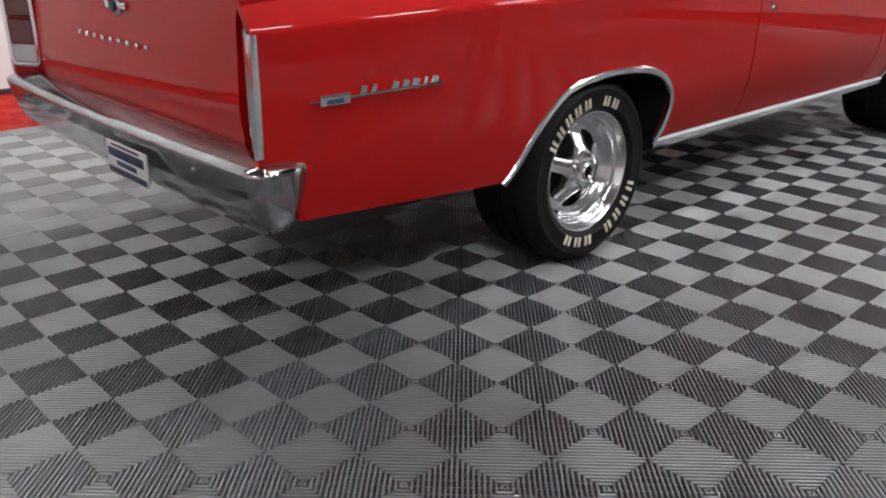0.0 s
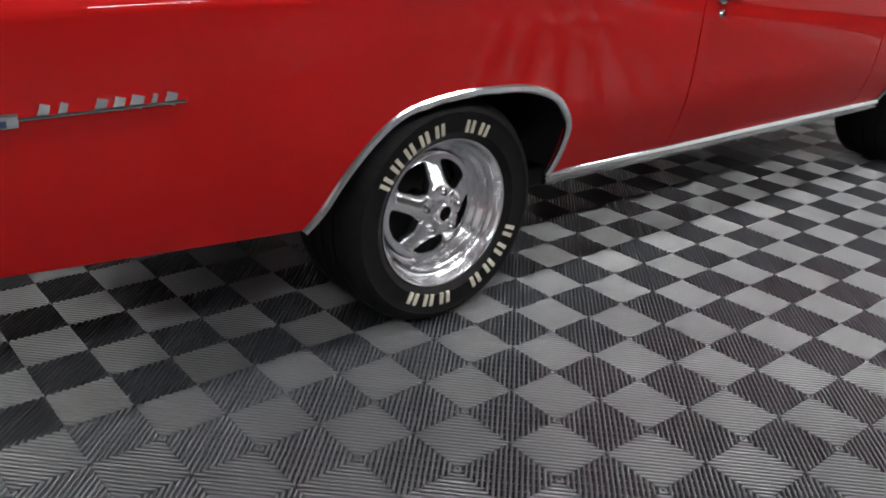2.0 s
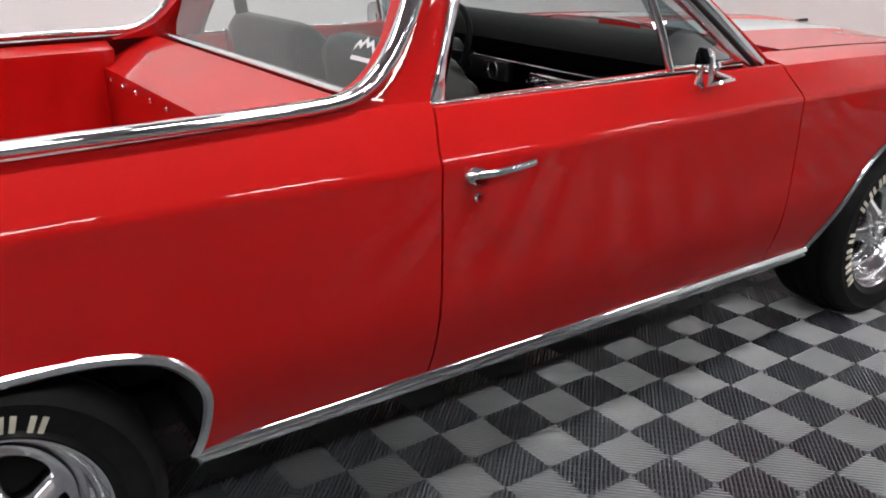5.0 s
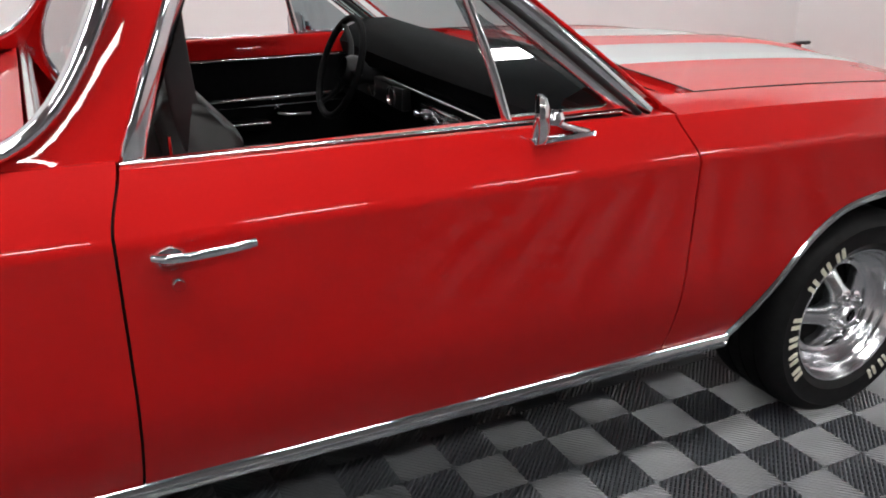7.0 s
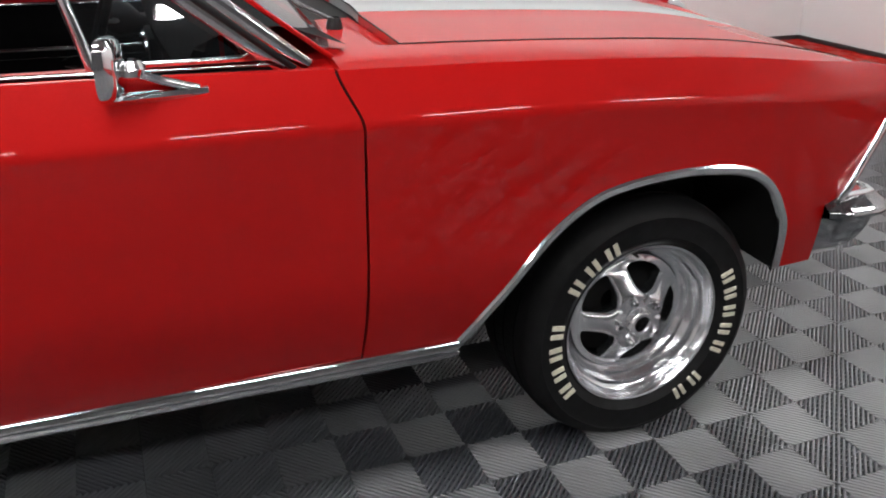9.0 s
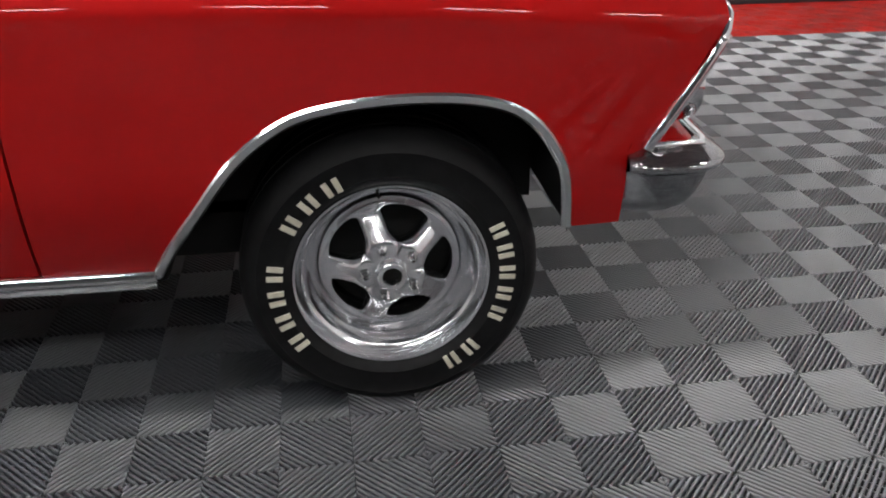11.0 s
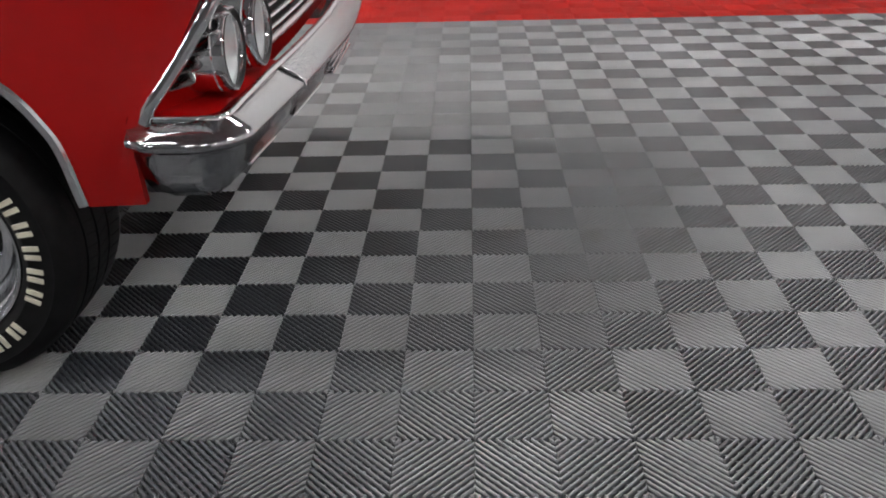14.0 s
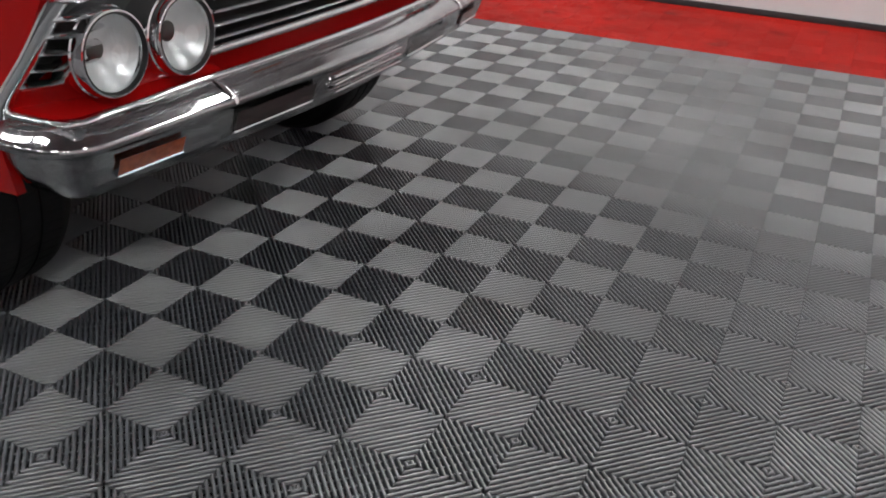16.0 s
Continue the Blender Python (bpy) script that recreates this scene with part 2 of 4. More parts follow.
R = ROOM
wall("wall_north", R["x0"], R["x1"], R["y1"], R["y1"] + 0.36, -0.05, R["z1"], "smooth white painted hall wall behind the car")
# unseen south wall, toned dark so the car side mirrors little white
wall("wall_south", R["x0"], R["x1"], R["y0"] - 0.36, R["y0"], -0.05, R["z1"], "dark grey wall added out of view to close the hall", GREYWALL)
wall("wall_east", R["x1"], R["x1"] + 0.36, R["y0"] - 0.36, R["y1"] + 0.36, -0.05, R["z1"], "smooth white painted wall beyond the bonnet")
wall("wall_west", R["x0"] - 0.36, R["x0"], R["y0"] - 0.36, R["y1"] + 0.36, -0.05, R["z1"], "plain white painted wall behind the tailgate")
bm = bmesh.new()
box(bm, R["x0"] - 0.36, R["x1"] + 0.36, R["y0"] - 0.36, R["y1"] + 0.36, R["z1"], R["z1"] + 0.1)
tagged(finish("ceiling", bm, CEIL, smooth=0), "plain grey painted ceiling", "ceiling", kind="structure")
for nm, a in (("north", (R["x0"], R["x1"], R["y1"] - 0.018, R["y1"] - 0.001)), ("east", (R["x1"] - 0.018, R["x1"] - 0.001, R["y0"], R["y1"] - 0.02))):
    bm = bmesh.new()
    box(bm, *a, -0.01, 0.035, 0.004)
    tagged(finish("baseboard_" + nm, bm, SKIRT), "low dark skirting strip along the white wall", "baseboard", kind="structure")


def ceiling_lamp(x, y, length, width):
    t = thing("ceiling_light", "long white strip light hung under the ceiling", "ceiling light", "strip lights of the hall", (x, y, R["z1"]))
    bm = bmesh.new()
    box(bm, -length / 2 - 0.02, length / 2 + 0.02, -width / 2 - 0.02, width / 2 + 0.02, -0.06, -0.001, 0.01)
    part("housing", bm, CEIL, t)
    bm = bmesh.new()
    box(bm, -length / 2, length / 2, -width / 2, width / 2, -0.075, -0.062)
    part("diffuser", bm, TUBES, t, smooth=0)
    return t


# the lamp at x -5.9 is unseen, added to brighten the west wall
for y, length, width, xs in ((-4.6, 0.95, 0.26, (-3.25, -1.30, 0.65, 2.60, 4.55, 6.50)), (-1.5, 1.25, 0.27, (-5.9, 0.0, 1.7, 6.8)), (2.2, 1.25, 0.22, (-3.25, -1.30, 0.65, 2.60, 4.55, 6.50))):
    lamp0 = ceiling_lamp(xs[0], y, length, width)
    for x in xs[1:]:
        copy_thing(lamp0, pose(x, y, R["z1"]))

# floor: base sheet with ribbed tiles on it
bm = bmesh.new()
box(bm, R["x0"], R["x1"], R["y0"], R["y1"], -0.12, -0.0175)
floor = tagged(finish("floor", bm, SUB, smooth=0), "dark sub-floor under grey ribbed plastic tiles", "floor", kind="structure")


def clip(poly, n, d):
    """Part of a flat polygon where n.p <= d."""
    out = []
    for a, b in zip(poly, poly[1:] + poly[:1]):
        u, v = a.dot(n) - d, b.dot(n) - d
        if u <= 0:
            out.append(a)
        if u * v < 0:
            out.append(a + (b - a) * (u / (u - v)))
    return out


RIBS = 18


def tile_data(deep=0.017, fill=0.30):
    """Two by two squares of slanting ribs that meet as nested diamonds."""
    verts, faces = [], []
    pitch = SQ * math.sqrt(2) / RIBS
    half = pitch * fill
    g = 0.0006

    def face(poly, lift):
        k = len(verts)
        verts.extend((p.x, p.y, lift(p)) for p in poly)
        faces.append(tuple(range(k, k + len(poly))))

    def band(base, n, lo, hi):
        return clip(clip(base, n, hi), -n, -lo)

    def flank(base, n, d, z1, z0):
        """An upright wall where n.p = d inside the square."""
        strip = band(base, n, d - 1e-5, d + 1e-5)
        if len(strip) < 3:
            return
        m = Vector((-n.y, n.x))
        a, b = min(strip, key=lambda p: p.dot(m)), max(strip, key=lambda p: p.dot(m))
        k = len(verts)
        verts.extend([(a.x, a.y, z1), (b.x, b.y, z1), (b.x, b.y, z0), (a.x, a.y, z0)])
        faces.append((k, k + 1, k + 2, k + 3))

    for i in (0, 1):
        for j in (0, 1):
            x0, y0 = i * SQ + g, j * SQ + g
            x1, y1 = x0 + SQ - 2 * g, y0 + SQ - 2 * g
            s = 1 if (i + j) % 2 == 0 else -1
            n = Vector((1, s)) / math.sqrt(2)
            base = [Vector((x0, y0)), Vector((x1, y0)), Vector((x1, y1)), Vector((x0, y1))]
            corner = Vector((i * SQ, j * SQ if s > 0 else (j + 1) * SQ)).dot(n)
            for k in range(RIBS):
                mid = corner + (k + 0.5) * pitch
                cuts = [-half, -half * 0.72, -half * 0.35, half * 0.35, half * 0.72, half]

                def lift(p, mid=mid):
                    """Rounded crown of a rib."""
                    u = abs(p.dot(n) - mid) / half
                    return -0.0036 * u ** 2.1

                for lo, hi in zip(cuts, cuts[1:]):
                    q = band(base, n, mid + lo, mid + hi)
                    if len(q) > 2:
                        face(q, lift)
                flank(base, n, mid - half, -0.0036, -deep)
                flank(base, n, mid + half, -0.0036, -deep)
            m = Vector((-n.y, n.x))
            c2 = min(p.dot(m) for p in base)
            for k in range(RIBS // 2):
                mid = c2 + (k + 0.5) * pitch * 2
                q = band(base, m, mid - half * 0.6, mid + half * 0.6)
                if len(q) > 2:
                    face(q, lambda p: -0.0062)
                    flank(base, m, mid - half * 0.6, -0.0062, -deep)
                    flank(base, m, mid + half * 0.6, -0.0062, -deep)
    return verts, faces


TV, TF = tile_data()
RV, RF = tile_data(fill=0.44)
turn = Matrix.Rotation(FLOOR_TURN, 4, "Z")
TS = 2 * SQ


def tile_mesh(name, mat, TV, TF):
    me = bpy.data.meshes.new(name)
    me.from_pydata(TV, [], TF)
    me.materials.append(mat)
    return me


grey_mesh, red_mesh = tile_mesh("tile", TILE, TV, TF), tile_mesh("red_tile", TILERED, RV, RF)
near, far, red = [], [], []
for i in range(-21, 29):
    for j in range(-26, 17):
        p = turn @ Vector((i * TS, j * TS, 0)) + GRID0
        if p.y > R["y1"] - 0.02 or p.y < R["y0"] - 0.28 or p.x < R["x0"] - 0.28 or p.x > R["x1"] - 0.02:
            continue
        rim = j >= 12 or p.x > 6.3 or p.x < -5.2
        if rim:
            red.append(p)
        elif -1.7 < p.x < 5.2 and -1.9 < p.y < -0.55 or -0.6 < p.x < 5.2 and -0.6 <= p.y < 0.1:
            near.append(p)
        else:
            far.append(p)


def joined(name, places, mat, parent, label, TV=TV, TF=TF):
    n = len(TV)
    base = np.array(TV)
    rot = np.array(turn.to_3x3())
    vs = np.concatenate([base @ rot.T + np.array(p) for p in places])
    fs = [tuple(v + n * k for v in f) for k in range(len(places)) for f in TF]
    me = bpy.data.meshes.new(name)
    me.from_pydata(vs.tolist(), [], fs)
    me.materials.append(mat)
    ob = new(name, me)
    ob.parent = parent
    return tagged(ob, label, kind="stuff")


# ---- the car: a red pickup-bodied coupe; x forward from the rear axle, centre line at y = 0 of its own ----
car = thing("pickup_car", "glossy red classic coupe pickup with chrome trim and silver bonnet stripes", "car", at=(0, 0.03, 0))
WB = 2.921
CREASE = [(-1.30, 0.886), (-0.9, 0.895), (-0.5, 0.902), (0.2, 0.904), (1.0, 0.892), (1.6, 0.891), (2.2, 0.891), (2.64, 0.886), (3.0, 0.872), (3.3, 0.852), (3.56, 0.835)]


def crease_z(x):
    return curve(CREASE, x)


def shoulder(h):
    """How far the side draws in above the crease: a tight bend, then a soft roll to the belt."""
    if h < 0.014:
        return 0.62 * (h + 0.010) ** 2 / 0.048
    return 0.00744 + 0.62 * (h - 0.014) + 1.1 * (h - 0.014) ** 2


def half_width(x, z):
    """Half width of the body side at a place."""
    w = 0.903 - 0.0345 * max(0, (0.3 - x) / 1.62) ** 3.2 - 0.008 * max(0, (x - 0.3) / 2.6) ** 2 - 0.042 * max(0, x - 2.6) ** 4
    c = crease_z(x)
    if z >= c - 0.010:
        return w - shoulder(z - c)
    d = c - z - 0.010
    w -= 0.002 * ease(0.0, 0.04, d)
    w -= 0.010 * ease(0.05, 0.5, d)
    low = max(0, 0.60 - z)
    return w - (0.4 + 0.5 * ease(0.2, 0.5, x) * (1 - ease(2.4, 2.8, x))) * low ** 2


ARCH_R = [(-0.453, 0.378), (-0.408, 0.425), (-0.346, 0.511), (-0.268, 0.589), (-0.182, 0.641), (-0.056, 0.664), (0.067, 0.669), (0.215, 0.660), (0.320, 0.630), (0.376, 0.584), (0.408, 0.528)]
ARCH_R_END = [(0.408, 0.466), (0.394, 0.40), (0.378, 0.366)]
ARCH_F = [(2.432, 0.356), (2.478, 0.43), (2.530, 0.500), (2.616, 0.609), (2.712, 0.682), (2.806, 0.712), (2.943, 0.725), (3.066, 0.720), (3.158, 0.698), (3.22, 0.656), (3.265, 0.592), (3.288, 0.533), (3.300, 0.42)]


def arch_line(pts, side, lift=0.0):
    return [Vector((x, side * (half_width(x, z) + lift), z)) for x, z in ((p.x, p.y) for p in smooth_line([(a, b, 0) for a, b in pts], 0.015))]


def gap_rear(z):
    """Shut line between door and quarter."""
    return 0.950 + 0.03 * ease(0.90, 1.02, z) - 0.008 * max(0, (0.62 - z) / 0.24) ** 2


def gap_front(z):
    return 2.226 - 0.035 * ease(0.88, 0.99, z) - 0.006 * max(0, (0.62 - z) / 0.24) ** 2


def side_panel(name, cols, tops, side, shift, parent, label, edge=0.02, rows=(9, 12)):
    """cols: (x, bottom) pairs; tops: top height by x; shift(x, z): moves a point along the car."""
    bm = bmesh.new()
    grid_rows = []
    for x, zb in cols:
        zc, zt = crease_z(x), tops(x)
        zs = [zb + (zc - 0.012 - zb) * (k / rows[0]) for k in range(rows[0] + 1)]
        zs += [zc + 0.002 * k for k in range(-5, 9)]
        zs += [zc + 0.016 + (zt - zc - 0.016) * (1 - (1 - k / rows[1]) ** 1.4) for k in range(1, rows[1] + 1)]
        line = []
        for z in zs:
            xx = x + shift(x, z)
            line.append(Vector((xx, side * half_width(xx, z), z)))
        grid_rows.append(line)
    vs = grid(bm, grid_rows)
    rim = [e for e in bm.edges if e.is_boundary]
    r = bmesh.ops.extrude_edge_only(bm, edges=rim)
    for v in [g for g in r["geom"] if isinstance(g, bmesh.types.BMVert)]:
        v.co.y -= side * edge
    ob = part(name, bm, RED, parent, label, smooth=50)
    # true normals of the pressed sheet, so that it mirrors without ripples
    me, e = ob.data, 0.004
    normals = []
    for poly in me.polygons:
        outer = all(abs(abs(me.vertices[k].co.y) - half_width(me.vertices[k].co.x, me.vertices[k].co.z)) < 1e-4 for k in poly.vertices)
        for k in poly.vertices:
            x, _, z = me.vertices[k].co
            dz = 0.0004 if -0.014 < z - crease_z(x) < 0.02 else e
            n = Vector((-(half_width(x + e, z) - half_width(x - e, z)) / (2 * e), side, -(half_width(x, z + dz) - half_width(x, z - dz)) / (2 * dz)))
            normals.append(n.normalized() if outer else poly.normal.copy())
    me.normals_split_custom_set(normals)
    return ob


def bottom_cols(pts, step=0.03):
    out = []
    for (a, za), (b, zb) in zip(pts, pts[1:]):
        n = max(1, int(math.hypot(b - a, zb - za) / step))
        out += [(a + (b - a) * k / n, za + (zb - za) * k / n) for k in range(n)]
    return out + [pts[-1]]


def fine(pts):
    return [(p.x, p.y) for p in smooth_line([(a, b, 0) for a, b in pts], 0.02)]


SILL = 0.372


def quarter_top(x):
    return curve([(-1.3, 0.985), (-0.9, 1.000), (0.0, 1.012), (0.6, 1.018), (0.93, 1.016), (1.0, 1.012)], x)


def door_top(x):
    return curve([(0.93, 1.003), (1.6, 0.996), (2.3, 0.985)], x)


def fender_top(x):
    return curve([(2.1, 0.985), (2.5, 0.978), (2.9, 0.962), (3.2, 0.940), (3.45, 0.905), (3.6, 0.868)], x)


def quarter_shift(x, z):
    if x < -0.9:
        return (-1.30 - x) * 0.0
    s = 0.0
    if 0.3 < x:
        w = ease(0.72, 0.95, x)
        s += (gap_rear(z) - 0.003 - 0.947) * w
        s -= 0.030 * max(0, (0.53 - z) / 0.17) ** 1.3 * (1 - ease(0.42, 0.75, x))
    return s


def door_shift(x, z):
    return (gap_rear(z) + 0.003 - 0.953) * (1 - ease(0.953, 1.3, x)) + (gap_front(z) - 0.003 - 2.223) * ease(1.9, 2.223, x)


def fender_shift(x, z):
    s = (gap_front(z) + 0.003 - 2.229) * (1 - ease(2.229, 2.5, x))
    return s + fender_nose(z) * ease(3.25, 3.50, x)


def fender_nose(z):
    """The nose leans forward towards its top."""
    return lerp_list([(0.40, -0.048), (0.58, -0.052), (0.70, 0.015), (0.835, 0.095), (0.90, 0.085)], z)


def body_side(side):
    q_cols = bottom_cols([(-1.275, 0.575), (-1.20, 0.570), (-1.165, 0.420), (-0.453, 0.378)]) + fine(ARCH_R)[1:] + [(0.411, 0.45), (0.413, SILL)] + bottom_cols([(0.44, SILL), (0.947, SILL)], 0.04)
    side_panel("rear_quarter_panel", q_cols, quarter_top, side, quarter_shift, car, "")
    d_cols = bottom_cols([(0.953, SILL), (2.223, SILL)], 0.05)
    door = side_panel("door", d_cols, door_top, side, door_shift, car, "")
    f_cols = bottom_cols([(2.229, SILL), (2.432, 0.356)], 0.04) + fine(ARCH_F)[1:] + bottom_cols([(3.304, 0.418), (3.31, 0.415), (3.452, 0.415), (3.458, 0.55), (3.50, 0.56)], 0.03)
    side_panel("front_fender", f_cols, fender_top, side, fender_shift, car, "")
    # bright lips round the wheel openings
    lip = [(-0.021, -0.006), (-0.021, 0.004), (-0.015, 0.009), (-0.002, 0.008), (0.002, 0.002), (-0.008, -0.006)]
    if side > 0:
        lip = [(u, -v) for u, v in lip]
    for pts in (ARCH_R + ARCH_R_END, ARCH_F):
        bm = bmesh.new()
        line = arch_line(pts, side, 0.001)
        mid = Vector((sum(p.x for p in line) / len(line), line[0].y, 0.36))
        sweep(bm, line, lip, side=lambda i, p, t, mid=mid: (p - mid).normalized())
        part("wheel_arch_trim", bm, BRIGHT, car, "bright metal wheel opening lip")
    # sill moulding
    bm = bmesh.new()
    prof = [(-0.024, -0.01), (-0.024, 0.002), (-0.020, 0.005), (-0.008, 0.010), (-0.005, 0.004), (0.001, 0.004), (0.003, 0.012), (0.005, 0.013), (0.012, 0.0105), (0.0165, 0.0075), (0.0185, 0.0055), (0.020, 0.0), (0.020, -0.01)]
    y = half_width(1.4, SILL) - 0.004
    line = [Vector((x, side * y, SILL - 0.018 + 0.0045 * (1.4 - x))) for x in np.linspace(0.380, 2.440, 40)]
    sweep(bm, line, prof if side < 0 else [(u, -v) for u, v in prof])
    part("sill_moulding", bm, CHROME, car, "ribbed bright metal sill moulding")
    # shut-line backing
    for g in (gap_rear, gap_front):
        bm = bmesh.new()
        zs = np.linspace(0.34, 0.98, 14)
        grid(bm, [[Vector((g(z) + dx, side * (half_width(g(z), z) - 0.016), z)) for dx in (-0.03, 0.03)] for z in zs])
        part("shut_line_backing", bm, DARKGAP, car)


body_side(-1)
body_side(1)


# wheels
def sidewall_mark(wheel, r0, r1, a, w, y):
    """One raised cream bar on the tyre wall."""
    bm = bmesh.new()
    rows = []
    for k in range(4):
        b = a + w * (1 - 2 * k / 3)
        c, s = math.cos(b), math.sin(b)
        rows.append([Vector((r * c, yy, r * s)) for r, yy in ((r0, y + 0.003), (r0, y - 0.002), (r0 + 0.003, y - 0.003), (r1 - 0.003, y - 0.003), (r1, y - 0.002), (r1, y + 0.003))])
    vs = grid(bm, rows)
    bm.faces.new(vs[0])
    bm.faces.new(vs[-1])
    part("sidewall_mark", bm, LETTER, wheel)


def make_wheel(name, label):
    """Outer face towards -y, hub at the origin."""
    RT = 0.322
    w = thing(name, label, "wheel")
    # tyre
    bm = bmesh.new()
    prof = [(0.204, 0.01), (0.206, -0.012), (0.213, -0.020), (0.226, -0.031), (0.232, -0.0345), (0.236, -0.0335), (0.262, -0.037), (0.280, -0.0355), (0.283, -0.037), (0.296, -0.030),
            (0.308, -0.018), (0.316, -0.004), (0.3195, 0.012), (0.321, 0.03), (0.3175, 0.0305), (0.3175, 0.038), (0.3215, 0.0385), (RT, 0.085), (0.318, 0.0855), (0.318, 0.093), (RT, 0.0935),
            (RT, 0.14), (0.318, 0.1405), (0.318, 0.148), (0.3215, 0.1485), (0.3205, 0.2), (0.316, 0.222), (0.30, 0.245), (0.26, 0.255), (0.2, 0.235), (0.196, 0.2)]
    lathe(bm, prof, 96)
    tyre = part("tyre", bm, RUBBER, w, "black tyre with raised cream sidewall marks")
    # tread sipes
    bm = bmesh.new()
    for k in range(72):
        a = 2 * math.pi * k / 72
        for y0, y1, tw in ((0.002, 0.030, 0.02), (0.040, 0.084, -0.03), (0.095, 0.138, 0.03), (0.15, 0.2, -0.02)):
            r = RT + 0.0006 if y0 > 0.03 else 0.3185
            c0, c1 = a, a + tw
            q = [((r if y0 > 0.01 else r) * math.cos(b + d), y, r * math.sin(b + d)) for b, y, d in ((c0, y0, 0), (c0, y0, 0.012), (c1, y1, 0.012), (c1, y1, 0))]
            bm.faces.new([bm.verts.new(p) for p in q])
    part("tread_pattern", bm, DARKGAP, tyre, smooth=0)
    for first, step, gap in ((149, 11.9, 5), (-22, 13.6, 4)):
        for k in range(8):
            if k != gap:
                for d, r in ((-0.19, 0.2620), (0.19, 0.2620)):
                    sidewall_mark(w, 0.2285, r, radians(first - (k + d) * step), radians(step * 0.100), -0.0352)
    # rim: deep stepped barrel
    bm = bmesh.new()
    prof = [(0.210, -0.013), (0.212, -0.018), (0.209, -0.0225), (0.204, -0.021), (0.200, -0.013), (0.196, 0.000), (0.191, 0.010), (0.186, 0.013), (0.184, 0.018), (0.179, 0.030), (0.174, 0.034), (0.171, 0.040), (0.164, 0.052), (0.159, 0.056), (0.154, 0.066), (0.150, 0.18)]
    lathe(bm, prof, 96)
    part("rim", bm, ALLOY, w, "polished alloy stepped rim")
    bm = bmesh.new()
    lathe(bm, [(0.03, 0.15), (0.03, 0.125), (0.145, 0.13), (0.152, 0.15)], 40)
    part("brake_drum", bm, UNDER, w)
    # star of five broad spokes with openings between
    bm = bmesh.new()

    def half_open(r):
        """Half width of the opening between two spokes, as an angle."""
        if not 0.070 < r < 0.139:
            return 0.0
        k = (r - 0.070) / 0.069
        wide = radians(36) - math.asin(0.027 / r)
        return wide * math.sqrt(max(0.0, 1 - max(0, (k - 0.82) / 0.18) ** 2.5)) * math.sqrt(min(1, k / 0.22))

    radii = [0.034, 0.042, 0.050, 0.060, 0.070, 0.0704, 0.0715, 0.074, 0.078, 0.083, 0.090, 0.100, 0.110, 0.120, 0.128, 0.132, 0.135, 0.1375, 0.1388, 0.139, 0.145, 0.155]
    for sp in range(5):
        mid = radians(90 + 72 * sp)
        rows = []
        for r in radii:
            lim = radians(36) - half_open(r)
            y = 0.000 + 0.056 * ease(0.03, 0.155, r)
            line = []
            for t in (-1, -0.97, -0.90, -0.75, -0.5, -0.2, 0, 0.2, 0.5, 0.75, 0.90, 0.97, 1):
                a = mid + lim * t
                ridge = (0.010 * (1 - abs(t) ** 9) + 0.004 * (1 - abs(t))) * ease(0.045, 0.075, r) * (1 - ease(0.122, 0.150, r))
                line.append(Vector((r * math.cos(a), y - ridge, r * math.sin(a))))
            rows.append(line)
        grid(bm, rows)
    bmesh.ops.remove_doubles(bm, verts=bm.verts, dist=0.0004)
    rim_edges = [e for e in bm.edges if e.is_boundary]
    r = bmesh.ops.extrude_edge_only(bm, edges=rim_edges)
    for v in [g for g in r["geom"] if isinstance(g, bmesh.types.BMVert)]:
        v.co.y += 0.028
    part("wheel_centre", bm, ALLOY, w, "polished five-spoke star centre", smooth=40)
    bm = bmesh.new()
    lathe(bm, [(0.0, -0.018), (0.020, -0.018), (0.022, -0.022), (0.029, -0.022), (0.033, -0.017), (0.036, 0.006), (0.037, 0.03)], 36)
    hub = part("hub_cap", bm, CAST, w)
    bm = bmesh.new()
    lathe(bm, [(0.0, -0.0195), (0.0205, -0.0195), (0.0215, -0.018)], 30)
    part("hub_badge", bm, BLACK, hub)
    for k in range(5):
        a = radians(90 + 72 * k)
        bm = bmesh.new()
        lathe(bm, [(0.0, -0.016), (0.006, -0.015), (0.0095, -0.011), (0.0095, -0.003), (0.0125, -0.001), (0.0125, 0.03)], 8, centre=(0.057 * math.cos(a), 0, 0.057 * math.sin(a)))
        part("lug_nut", bm, CHROME, w)
    bm = bmesh.new()
    lathe(bm, [(0.0, -0.004), (0.0035, -0.004), (0.004, 0.03)], 10, centre=(0.178 * math.cos(radians(222)), 0.0, 0.178 * math.sin(radians(222))))
    part("valve_stem", bm, BLACK, w)
    return w


FACE = -0.828
wheel = make_wheel("wheel", "polished five-spoke alloy wheel with raised-mark black tyre")
wheel.matrix_basis = pose(0, FACE + 0.03, 0.321, 0, 0, 0)
wheel2 = copy_thing(wheel, pose(WB, FACE + 0.03, 0.318, 0, 125, 0))
wheel3 = copy_thing(wheel, pose(0, -FACE + 0.03, 0.321, 0, 30, 180))
wheel4 = copy_thing(wheel, pose(WB, -FACE + 0.03, 0.321, 0, 60, 180))
for o in (wheel, wheel2, wheel3, wheel4):
    w = o.matrix_basis.copy()
    o.parent = car
    o.matrix_basis = Matrix.Translation((0, -0.03, 0)) @ w

